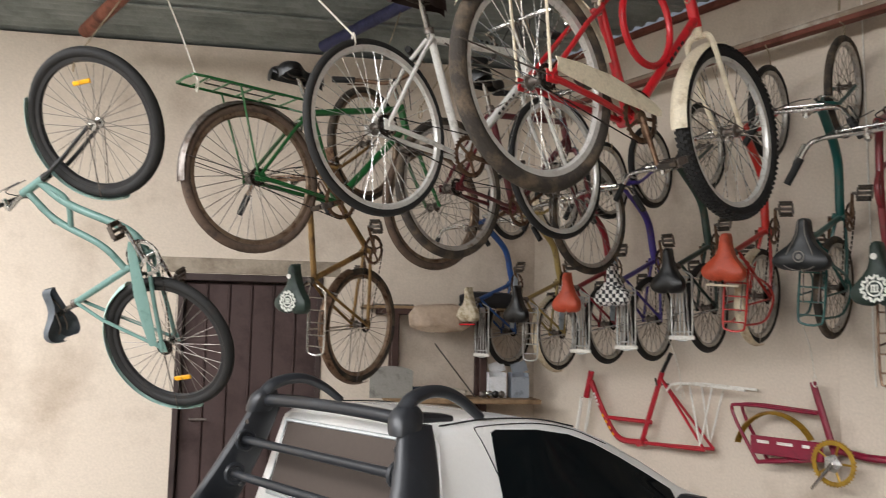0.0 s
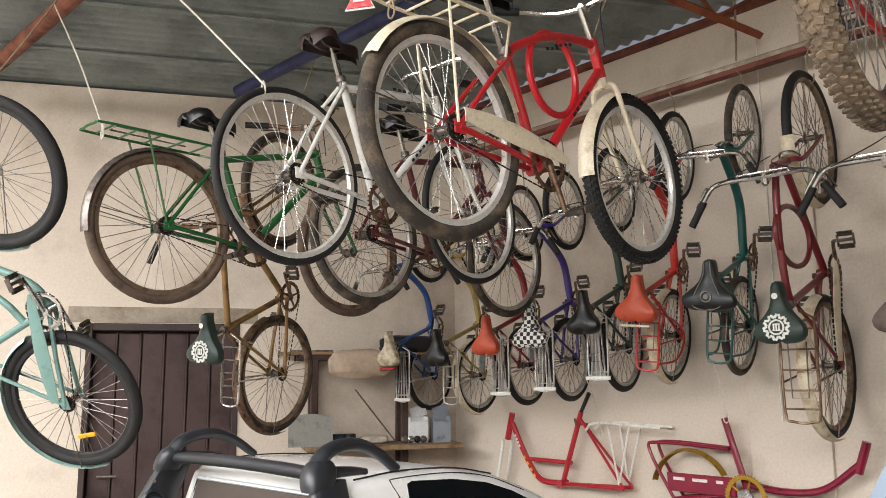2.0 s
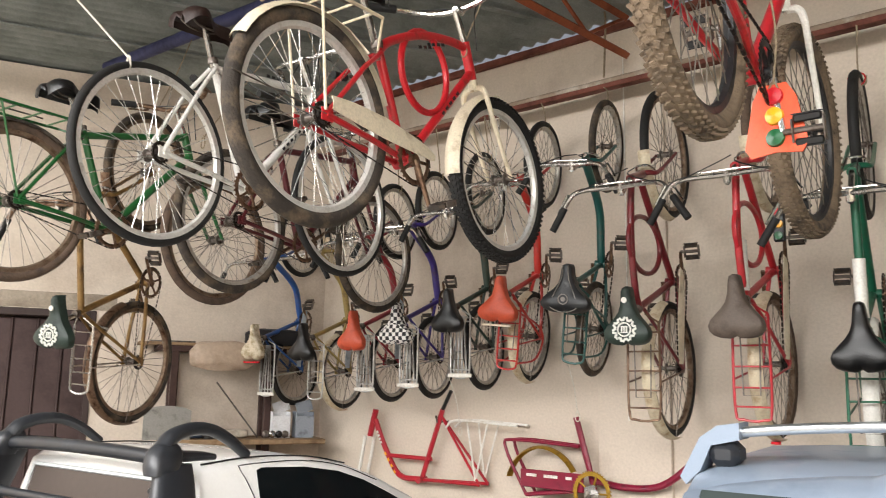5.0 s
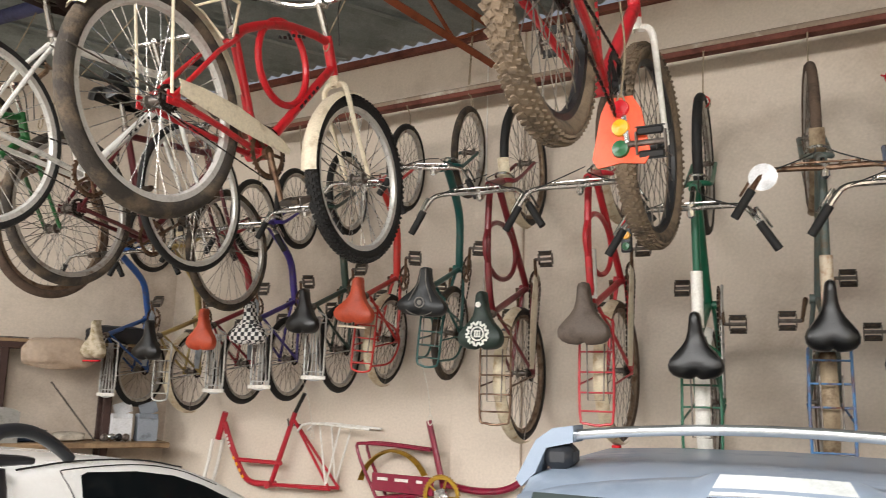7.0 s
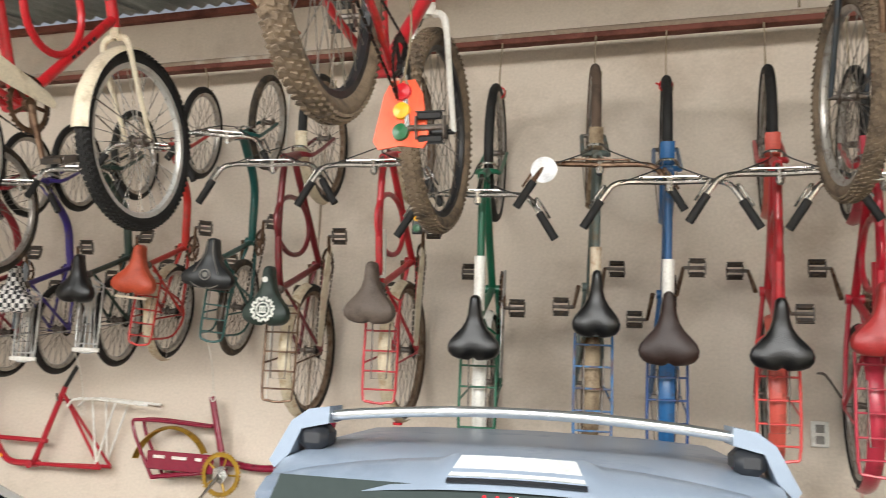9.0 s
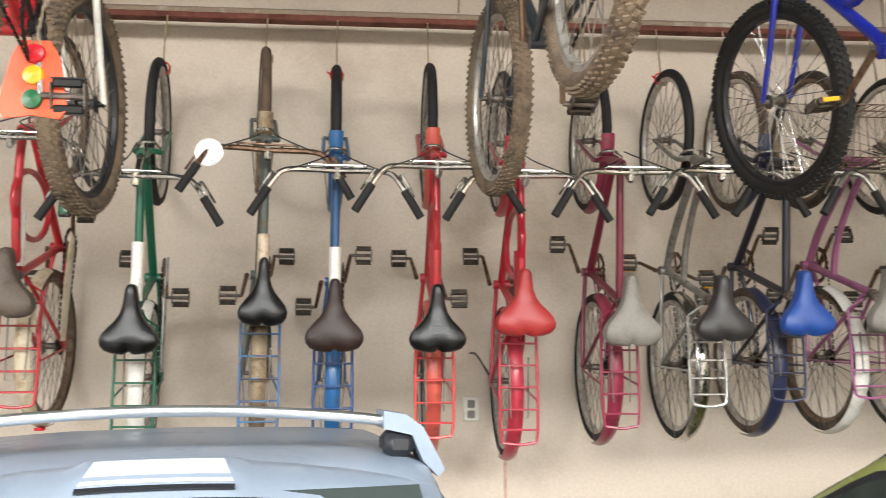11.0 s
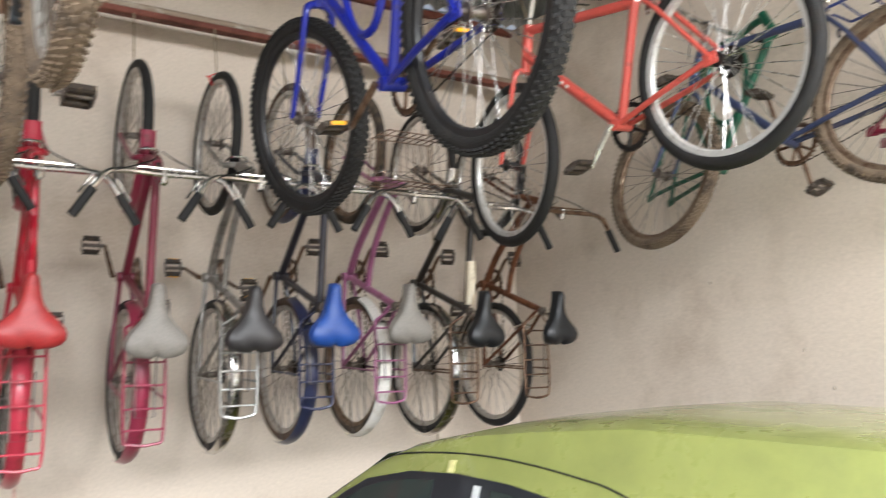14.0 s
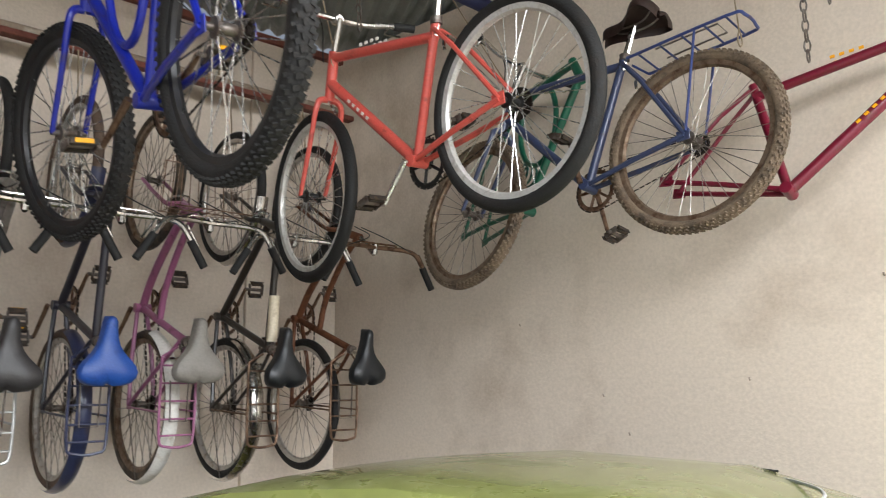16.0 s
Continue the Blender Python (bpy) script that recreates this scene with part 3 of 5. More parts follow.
    # drive
    if o["chain"]:
        cr = part("chainring", (lambda q: (disc_teeth(bb + P(0, 0, -0.045), 0.085 * s, 30, 0.0018, q), q)[1])(M()), o["hubm"] if o["hubm"] is not STEEL else RUSTYCHROME, top)
        for k, y in ((0, -1), (180, 1)):
            a = radians(o["crank"] + k)
            e = bb + P(0.165 * s * math.cos(a), 0.165 * s * math.sin(a), 0.075 * y)
            arm = part("crank", M().tube([bb + P(0, 0, 0.052 * y), e], [0.011, 0.008], 8), RUSTYCHROME if o["hubm"] is STEEL else ALU, top)
            q = Matrix.Rotation(radians(o["tilt"] + 24 * math.sin(7.0 * m.translation.x + 2.1 * y)), 3, "Y")
            pos = lambda x, z, yy: e + q @ P(x, z, yy * y)
            axle = part("pedal", M().tube([pos(0, 0, 0), pos(0, 0, 0.022), pos(0, 0, 0.024), pos(0, 0, 0.092)], 0.008, 8), STEEL, arm)
            for yy in (0.022, 0.092):
                part("pedal_plate", M().box(pos(0, 0, yy), (0.058, 0.005, 0.024), 0.002, q), STEEL, axle)
            for dx in (0.029, -0.029):
                part("pedal_block", M().box(pos(dx, 0, 0.057), (0.020, 0.064, 0.020), 0.004, q).box(pos(dx * 1.36, 0, 0.057), (0.003, 0.070, 0.016), 0.0, q), o["pedal"], axle)
                if o["pedref"]:
                    part("pedal_reflector", M().box(pos(dx * 1.45, 0, 0.057), (0.004, 0.046, 0.012), 0.001, q), YELLOW, axle)
        ch = M()
        d = (bb - ra).normalized()
        nrm = Vector((-d.z, 0, d.x))
        ya = P(0, 0, -0.045)
        loop = []
        for i in range(9):
            t = -math.pi / 2 + math.pi * i / 8
            loop.append(bb + ya + (d * math.cos(t) + nrm * math.sin(t)) * 0.088 * s)
        for i in range(9):
            t = math.pi / 2 + math.pi * i / 8
            loop.append(ra + ya + (d * math.cos(t) + nrm * math.sin(t)) * 0.038)
        full = []
        for a, b in zip(loop, loop[1:] + loop[:1]):
            n = max(1, int((b - a).length / 0.0254))
            full += [a.lerp(b, i / n) for i in range(n)]
        for a, b in zip(full, full[1:] + full[:1]):
            ch.tube([a, a.lerp(b, 0.75)], 0.0042, 4, flat=0.7)
        part("chain", ch, CHAIN, top)
        sp = M()
        disc_teeth(ra + ya, 0.036, 18, 0.0016, sp)
        if o["style"] == "mtb":
            for i in range(5):
                sp.lathe([(0.01, 0), (0.05 - 0.006 * i, 0), (0.05 - 0.006 * i, -0.002), (0.01, -0.002)], 24, ra + P(0, 0, -0.03 - 0.004 * i))
        part("sprocket", sp, CHAIN, top)
    if o["wheels"]:
        wheel(top, "rear_wheel", ra, R, r, o, False)
    if o["fender"]:
        f = M()
        fender(f, ra, R + 0.014, r + 0.009, 20, 190 + o["drop"])
        fd = part("rear_fender", f, o["fender"], top)
        for y in (-1, 1):
            part("fender_stay", M().tube([ra + P(0, 0, 0.06 * y), ra + P(-R * 0.98, 0.15 * R, 0.03 * y)], 0.0025, 5), STEEL, fd)
        if o["reflr"]:
            part("rear_reflector", M().lathe([(0.0, 0), (0.022, 0), (0.022, 0.012), (0.0, 0.012)], 14, closed=False), REDREF, fd, "round red reflector").matrix_basis = pose(ra.x - R - 0.008, 0, ra.z + 0.06, 0, 0, 90)
    if o["guard"]:
        gz = M()
        a, b = bb + P(0.09 * s, 0.02, -0.06), ra + P(0.02, 0.03, -0.062)
        rows = []
        for t in (0, 0.06, 0.2, 0.5, 0.8, 1.0):
            c = a.lerp(b, t)
            hgt = 0.045 * s * (0.75 + 0.5 * math.sin(math.pi * min(1, (1 - t) * 1.1))) if t > 0.03 else 0.02
            rows.append([c + P(0, hgt), c + P(0, hgt * 0.5, -0.008), c + P(0, -hgt * 0.35, -0.006)])
        gz.grid(rows, 0.003, (0, 1, 0))
        part("chain_guard", gz, o["guard"], top, o.get("guard_label", ""))
    if o["rack"]:
        z = 2 * R + 0.045
        x0, x1, w = st.x - 0.06 * s, -R * o["rackend"], o["rackw"]
        rk = part("rack", M().tube([P(x0, z, -w), P(x1 + 0.05, z, -w), P(x1, z, -w * 0.6), P(x1, z, w * 0.6), P(x1 + 0.05, z, w), P(x0, z, w)], 0.006, 7, smooth=3), o["rack"], top)
        if o["plate"]:
            for y in (-0.66, -0.22, 0.22, 0.66):
                part("rack_bar", M().tube([P(x0, z, w * y * 0.45), P(x1, z, w * y * 1.1)], 0.005, 6), o["plate"], rk)
            part("rack_end", M().box(P(x1 + 0.01, z + 0.004, 0), (0.022, 2 * w + 0.03, 0.012), 0.003), WHITE, rk)
        for t in (0.1, 0.88) if o["plate"] else (0.1, 0.3, 0.5, 0.7, 0.88):
            x = x0 + (x1 - x0) * t
            part("rack_rod", M().tube([P(x, z, -w), P(x, z, w)], 0.0042, 6), o["rack"], rk)
        for y in (-1, 1):
            part("rack_strut", M().tube([P(x0 + (x1 - x0) * 0.62, z, w * y), ra + P(-0.01, 0.01, 0.066 * y)], 0.0048, 6), o["rack"], rk)
            part("rack_strut", M().tube([P(x0, z, w * y), st + P(-0.02, -0.03, 0.02 * y)], 0.0048, 6), o["rack"], rk)
        part("rack_spring", M().tube([P(x0 - 0.1, z + 0.012, -0.04), P(x1 + 0.1, z + 0.012, -0.035), P(x1 + 0.1, z + 0.012, 0.035), P(x0 - 0.1, z + 0.012, 0.04)], 0.0035, 6), STEEL, rk)
        if o["loops"]:
            for y in (-1, 1):
                part("rack_guard", M().tube([P(x0 - 0.05, z, w * y), P(x0 - 0.1, z - 0.2, (w + 0.02) * y), P((x0 + x1) / 2, z - 0.27, (w + 0.03) * y), P(x1 + 0.06, z - 0.2, (w + 0.02) * y), P(x1 + 0.03, z, w * y)], 0.006, 7, smooth=4), o["rack"], rk)
    if o["tailplate"]:
        part("tail_plate", M().box((-R * o["rackend"] - 0.012, 0, 2 * R + 0.05), (0.035, 0.17, 0.02), 0.006), WHITE, top, "white plate at the rack's end")
        part("tail_reflector", M().box((-R * o["rackend"] - 0.014, 0, 2 * R + 0.062), (0.02, 0.05, 0.006), 0.002), REDREF, top)
    if o["kick"]:
        part("kickstand", M().tube([ra + P(0.03, 0.0, 0.07), ra + P(0.12, -0.2, 0.1), ra + P(0.13, -0.29, 0.12)], 0.006, 6, smooth=3), STEEL, top)
    if o["sleeve"]:
        a = st.lerp(h2, 0.06)
        part("tube_pad", M().tube([a, a.lerp(h2, 0.40)], 0.024, 10), o["sleeve"], top, "pad wrapped round the top tube")
    if o["decal"]:
        for a, b, k in ((bb, h1, 5), (st, h2, 4)):
            d = (b - a).normalized()
            q = Matrix((d, Vector((0, 1, 0)), d.cross(Vector((0, 1, 0))))).transposed()
            for i in range(k):
                for y in (-1, 1):
                    part("lettering", M().box(a.lerp(b, 0.5 + 0.055 * i) + P(0, 0.004, (tr * 1.1 + 0.001) * y), (0.016, 0.003, 0.011), 0, q), o["decal"], frame)
    # brake callipers
    if o["front"] and o["levers"]:
        for c in (ra + (st - ra).normalized() * (R - 0.01), hb - (ht - hb) * 0.35):
            part("brake_caliper", M().tube([c + P(0.02, -0.02, -0.045), c + P(0.03, 0.025, -0.03), c + P(0.03, 0.04, 0.0), c + P(0.03, 0.025, 0.03), c + P(0.02, -0.02, 0.045)], 0.006, 6, smooth=3), ALU, top)
    if o["coil"]:
        pts = [bb.lerp(st, 0.5) + P(0.05 * math.cos(t), 0.05 * math.sin(t), 0.02 + 0.004 * t) for t in [i * 0.5 for i in range(40)]]
        part("coil_lock", M().tube(pts, 0.006, 6), mat("coil_green", "1c4a3c", 0.4), top, "coiled cable lock")
    return top


def wall_bike(x, z0, label, twist=0.0, gap=0.02, roll=0.0, **kw):
    """Hangs a bicycle by its front wheel, wheels to the back wall."""
    a = radians(twist)
    up = (math.sin(a), -math.cos(a), 0)
    lean = math.tan(radians(roll))
    b = bicycle(frame_of((x, -gap, z0), (lean, 0, 1), up), label, "bicycles hung along the back wall", **kw)
    o = dict(DEF, **kw)
    x += lean * o["wb"] + math.sin(a) * o["R"]
    top = z0 + o["wb"] + o["R"]
    y = -gap - o["R"] + o["r"]
    p = Vector((x, 0, 0))
    hook = M().tube([(x, -0.3, BEAM_Z - 0.02), (x, y, top + 0.06), (x + 0.004, y, top - 0.01), (x + 0.015, y, top - 0.05), (x + 0.03, y, top - 0.045), (x + 0.032, y, top - 0.01)], 0.004, 6, smooth=4)
    solid("hanging_hook", hook, TWINE, "bent wire hook holding a bicycle wheel", "hook", "hooks on the wall beam")
    if "hookm" in kw:
        solid("red_tie", M().tube([(x + 0.03 * math.cos(t), y - 0.002, top - 0.022 + 0.03 * math.sin(t)) for t in [math.pi * i / 5 for i in range(10)]], 0.004, 6, True).tube([(x - 0.02, y, top - 0.02), (x - 0.045, y - 0.01, top - 0.01)], 0.004, 6), REDREF, "red plastic tie round a bicycle tyre", "tie", "red ties on tyres")
    return b


BEAM_Z = 3.29

# ---- bicycles hung along the back wall ----
KID = dict(twist=11, s=0.82, R=0.26, r=0.02, wb=0.95, sw=0.199, rackw=0.06, bar="city", sl=0.235)
SILVER = mat("silver_paint", "b5b5b2", 0.3, 0.6, "7a7468", 0.3, 20)
SAD_ORANGE = mat("saddle_orange", "b8492c", 0.45, 0, "8f3a26", 0.3, 16, 0.1)
SAD_GREY = mat("saddle_grey", "2e2c2c", 0.42, 0, "232121", 0.35, 12, 0.1)
SAD_LGREY = mat("saddle_light_grey", "7d7871", 0.55, 0, "6d6761", 0.35, 12, 0.1)
SAD_TAUPE = mat("saddle_taupe", "5d5148", 0.6, 0, "463c35", 0.35, 12, 0.1)
SAD_BLUE = mat("saddle_blue", "21468f", 0.42, 0, "18336a", 0.3, 14, 0.1)
SAD_RED = mat("saddle_red", "9c2b2b", 0.42, 0, "7a2020", 0.3, 14, 0.1)
SAD_BROWN = mat("saddle_brown", "2a1a15", 0.5, 0, "241a15", 0.35, 12, 0.1)
SAD_CAMO = mat("saddle_camouflage", "c9bda6", 0.6, 0, "8a7a58", 0.6, 26, 0.1)
SAD_EMBLEM = mat("saddle_charcoal", "17191b", 0.4, 0, "26282a", 0.3, 14, 0.1)
CREAM_F = mat("cream_fender", "cfc3a8", 0.5, 0, "9a7c58", 0.4, 16, 0.1)
WORN_F = mat("worn_fender", "9c8a70", 0.6, 0.2, "5e4632", 0.5, 14, 0.2)


def checker_mat():
    m = bpy.data.materials.new("checkered_cover")
    m.use_nodes = True
    N, L = m.node_tree.nodes, m.node_tree.links
    tc, ck = N.new("ShaderNodeTexCoord"), N.new("ShaderNodeTexChecker")
    ck.inputs["Scale"].default_value = 44
    ck.inputs[1].default_value, ck.inputs[2].default_value = (0.012, 0.012, 0.013, 1), (0.74, 0.72, 0.68, 1)
    L.new(tc.outputs["Object"], ck.inputs[0])
    L.new(ck.outputs[0], N["Principled BSDF"].inputs["Base Color"])
    N["Principled BSDF"].inputs["Roughness"].default_value = 0.55
    return m


CHECKER = checker_mat()
GUARD = mat("pale_blue_guard", "a9b4bd", 0.35, 0.1, "7d858a", 0.3, 20)
wall_bike(-4.81, 1.69, "blue child's bicycle with a camouflage saddle", frame="1f4c8c", style="mono", saddle=SAD_CAMO, rack=SILVER, guard=GUARD, tail=REDREF, plate=SILVER, **KID)
wall_bike(-4.29, 1.68, "gold child's bicycle with a black saddle", frame="a08a52", style="mono", saddle=LEATHER, rack=SILVER, guard=GUARD, fender=CREAM_F, **KID)
wall_bike(-3.82, 1.74, "red child's bicycle with an orange saddle", frame="8c1f2a", style="mono", saddle=SAD_ORANGE, rack=SILVER, guard=GUARD, plate=SILVER, **KID)
wall_bike(-3.45, 1.77, "purple child's bicycle with a black and white checkered saddle cover", frame="3a2a78", style="mono", saddle=CHECKER, rack=SILVER, fender=None, plate=SILVER, **dict(KID, sw=0.234))
wall_bike(-3.05, 1.83, "dark green child's bicycle with a black saddle and chrome rack", frame="20352c", style="mono", saddle=LEATHER, rack=SILVER, plate=SILVER, **KID)
wall_bike(-2.71, 1.89, "red child's bicycle with an orange saddle and red rack", frame="b5281f", style="mono", saddle=SAD_ORANGE, tail=CREAM, rack=paint("b5281f"), fender=CREAM_F, front_fender=False, loops=True, **dict(KID, sw=0.234, wb=1.01, roll=5))
wall_bike(-2.29, 1.92, "dark green child's bicycle with a charcoal saddle", frame="0f4a45", style="mono", saddle=SAD_EMBLEM, emblem=True, rack=paint("0f4a45"), loops=True, **dict(KID, sw=0.269, tyre=TYRE_DUSTY, wb=1.02, roll=5))
ADULT = dict(wb=1.10, rackw=0.075, reach=0.035)
wall_bike(-1.80, 1.70, "dark red town bicycle with rusty fenders and crested saddle", twist=6, frame="6d1c22", style="ring", saddle=mat("saddle_dark_green", "25332c", 0.5), badge="round white crest", fender=CREAM_F, rack=RUSTYCHROME, tyre=TYRE, rim=RIM_RUST, guard=CREAM, **ADULT)
wall_bike(-1.28, 1.72, "red town bicycle with a taupe saddle and red rack", twist=4, reflr=True, frame="b3262e", style="ring", saddle=SAD_TAUPE, fender=CREAM_F, rack=paint("b3262e"), tyre=TYRE_BROWN, rim=RIM_RUST, guard=CREAM, sleeve=WHITE, **dict(ADULT, sw=0.228, wb=1.06))
wall_bike(-0.885, 1.585, "green town bicycle with a black saddle and green rack", frame="14583f", style="diamond", saddle=LEATHER, fender=WHITE, rack=paint("14583f"), sleeve=WHITE, guard=SILVER, tailplate=True, front_fender=False, crank=127, twist=8, hookm=REDREF, **dict(ADULT, sw=0.212, reach=0.08))
wall_bike(-0.43, 1.60, "weathered grey bicycle with worn fenders and a rust-blue rack", frame=mat("weathered_grey", "55605c", 0.5, 0, "6d5a42", 0.45, 14, 0.1), style="diamond", saddle=LEATHER, fender=WORN_F, rack=mat("worn_blue", "3f6d9a", 0.55, 0, "6a4a34", 0.5, 22), sleeve=mat("worn_label", "cdbfa8", 0.6, 0, "94643c", 0.45, 30), barm=RUSTYCHROME, tyre=TYRE_BROWN, crank=-50, twist=10, sx=0.09, **dict(ADULT, wb=1.15, sw=0.185))
wall_bike(-0.065, 1.57, "blue town bicycle with a dark saddle and blue fenders", frame="23507c", style="diamond", saddle=SAD_BROWN, fender=paint("2a5f92"), rack=paint("1d3f73"), sleeve=WHITE, hookm=REDREF, crank=50, twist=4, sx=0.03, **dict(ADULT, sw=0.222, sl=0.265))
wall_bike(0.39, 1.59, "red town bicycle with a black saddle and red fenders", frame="a92b31", style="ring", saddle=LEATHER, fender=paint("c2564a"), rack=paint("c23a35"), sleeve=paint("b8404a"), crank=130, rim=RIM, **ADULT)
wall_bike(0.73, 1.56, "bright red town bicycle with a red saddle, fenders and rack", frame="ab1a2d", style="ring", saddle=SAD_RED, fender=paint("b03244"), rack=paint("b03244"), sleeve=paint("a82a35"), kick=True, crank=150, sx=0.09, **dict(ADULT, sw=0.238))
wall_bike(1.15, 1.62, "maroon town bicycle with a light grey saddle", frame="6f1f33", style="diamond", saddle=SAD_LGREY, fender=paint("8a2c44"), rack=paint("8a2c44"), crank=150, **dict(ADULT, wb=1.06, sw=0.232, sl=0.265))
wall_bike(1.52, 1.63, "silver bicycle with a grey saddle and chrome fender", frame=mat("silver_frame", "8e8a84", 0.35, 0.5, "5f574e", 0.4, 16), style="step", saddle=SAD_GREY, fender=CHROME, front_fender=False, rack=SILVER, hookm=REDREF, crank=110, rackend=0.5, **dict(ADULT, wb=1.06, sw=0.234, pedref=True))
wall_bike(1.86, 1.65, "black bicycle with a bright blue saddle", frame="23222c", style="diamond", saddle=SAD_BLUE, fender=paint("2a2f4a"), rack=paint("2a2f4a"), tyre=TYRE_BROWN, rackend=0.5, **dict(ADULT, wb=1.04, sw=0.222))
wall_bike(2.22, 1.66, "mauve step-through bicycle with a wire basket and grey saddle", frame="94587a", style="step", saddle=SAD_LGREY, fender=WHITE, front_fender=False, rack=paint("94587a"), basket=True, rim=RIM_RUST, tyre=TYRE_DUSTY, rackend=0.5, **dict(ADULT, wb=1.04))
wall_bike(2.62, 1.64, "black and cream bicycle with a dark saddle", frame="2b2622", style="diamond", saddle=SAD_EMBLEM, fender=CHROME, rack=RUSTYCHROME, tyre=TYRE, sleeve=CREAM, rackend=0.5, **dict(ADULT, wb=1.04, sw=0.199))
wall_bike(3.06, 1.65, "rusty brown bicycle with a dark saddle", frame=mat("rusty_brown", "70452c", 0.6, 0.2, "45291b", 0.5, 14, 0.2), style="step", saddle=SAD_EMBLEM, rack=RUSTYCHROME, barm=RUSTYCHROME, rackend=0.5, **dict(ADULT, wb=1.04, sw=0.199))

# ---- bicycles hung from the roof ----
HUNG = {
    "teal": ((-3.709, -2.846, 1.616), (0.170, -0.408, 0.897), (-0.800, -0.589, -0.116)),
    "brown": ((-4.361, -1.547, 1.719), (0.087, -0.046, 0.995), (0.361, -0.929, -0.075)),
    "green": ((-3.455, -2.880, 1.978), (-0.101, 0.995, 0.000), (0, 0, 1)),
    "white": ((-2.619, -2.731, 2.064), (-0.135, 0.991, 0.018), (-0.012, -0.020, 1.000)),
    "red": ((-1.800, -2.680, 2.048), (-0.078, 0.996, 0.034), (-0.010, -0.034, 0.999)),
    "dark": ((-3.123, -2.035, 1.993), (-0.119, 0.993, -0.002), (0.001, 0.002, 1.000)),
    "redmtb": ((-0.615, -2.689, 2.110), (-0.090, 0.995, -0.041), (-0.015, 0.040, 0.999), -4.1),
    "darkmtb": ((0.620, -2.427, 2.198), (-0.051, 0.999, -0.001), (-0.007, 0.000, 1.000), 4.6),
    "blue": ((1.529, -2.530, 2.142), (0.018, 0.999, 0.032), (-0.117, -0.030, 0.993), 11.5),
    "orange": ((2.472, -2.500, 2.225), (-0.027, 0.995, -0.095), (-0.069, 0.093, 0.993), -8.7),
    "bluegrey": ((3.159, -2.639, 2.227), (-0.059, 0.995, -0.086), (0.144, 0.093, 0.985), -8.3),
}


def rope(a, b, material=ROPE, r=0.005, label="white nylon rope tied to a roof beam"):
    a, b = Vector(a), Vector(b)
    mid = a.lerp(b, 0.5) + Vector((0.01, 0.008, 0))
    return solid("rope", M().tube([a, mid, b], r, 6, smooth=4).tube([b + Vector((0, 0, 0.01)), b + Vector((0.015, 0, -0.03)), b + Vector((0, 0, -0.05)), b + Vector((-0.015, 0, -0.03))], r, 6, True, 3), material, label, "rope", "ropes holding the bicycles")


def hung(key, label, ropes=((-0.2, 0.68), (0.82, 0.83)), lean=0.0, **kw):
    o, f, u, *turn = HUNG[key]
    pos = frame_of(o, f, u)
    b = bicycle(pos, label, "bicycles hung from the roof", steer=turn[0] if turn else 0.0, **kw)
    for k, (x, z) in enumerate(ropes):
        p = pos @ Vector((x, 0, z))
        rope(Vector((p.x + lean, -2.93 + 0.06 * p.x if p.y < -2.3 else -1.5 + 0.05 * p.x, 3.6)), p, *((ROPE, 0.004) if lean else (TWINE, 0.003)), label="rope tied to a roof beam")
    return b, pos


TEAL = mat("teal_paint", "66867f", 0.35, 0, "46685f", 0.25, 12, 0.03, 160, 0.2)
TEAL_F = mat("pale_teal_fender", "a9c9c0", 0.35, 0, "7fa197", 0.25, 12)
hung("teal", "pale teal beach cruiser hung upright by its front wheel", frame=TEAL, style="loop", rim=RIM_BLACK, fender=TEAL_F, fork=BLACK, saddle=mat("saddle_cool_grey", "4b5055", 0.5), guard=TEAL, barm=BLACK, reflect=True, crank=8, r=0.025, bar="city", levers=False, hubm=CHROME, ropes=((1.34, 0.335),), ff=60)
hung("brown", "old gold-brown bicycle hung upright with a crested saddle", frame=mat("gold_brown", "8a6a3a", 0.5, 0.2, "4f3722", 0.45, 14, 0.1), style="diamond", saddle=mat("saddle_dark_green", "25332c", 0.5), badge="round pale crest", fender=RUSTYCHROME, rack=CHROME, tyre=TYRE_DUSTY, rim=RIM_RUST, chain=True, bar="city", barm=RUSTYCHROME, rackend=0.42, rackw=0.06, sw=0.234, ropes=((1.36, 0.335),))
hung("green", "dark green bicycle with a heavy rear rack hung from the roof", frame="1f5a2c", style="diamond", rack=paint("1f5a2c"), fender=STEEL, front_fender=False, seatz=0.72, lift=-0.05, tyre=TYRE_BROWN, rim=RIM_RUST, rackw=0.09, barm=RUSTYCHROME, crank=200, rackend=1.0, lean=-0.95, ropes=((-0.28, 0.72),))
hung("white", "white racing bicycle hung from a roof rope", lean=-0.95, ropes=((-0.12, 0.66),), frame="d8d6d0", style="diamond", rim=RIM_ALU, r=0.016, bar="drop", saddle=SAD_BROWN, levers=False, decal=BLACK, crank=-10, spoke=ALU, sw=0.187)
hung("red", "red town bicycle with a ring frame hung from the roof", frame="b51c24", style="ring", fender=CREAM, rack=CREAM, guard=CREAM, fork=CREAM, tyre=TYRE_DUSTY, rim=RIM_ALU, drop=-40, bar="city", crank=-75, r=0.026, spoke=ALU, levers=False, decal=BLACK, ff=95, rackend=0.62, ftyre=TYRE, seatz=0.66, lift=-0.05)
hung("dark", "maroon bicycle with dusty tyres hung from the roof", frame="5a1c22", style="diamond", rim=RIM, tyre=TYRE_DUSTY, barm=CHROME, saddle=LEATHER)
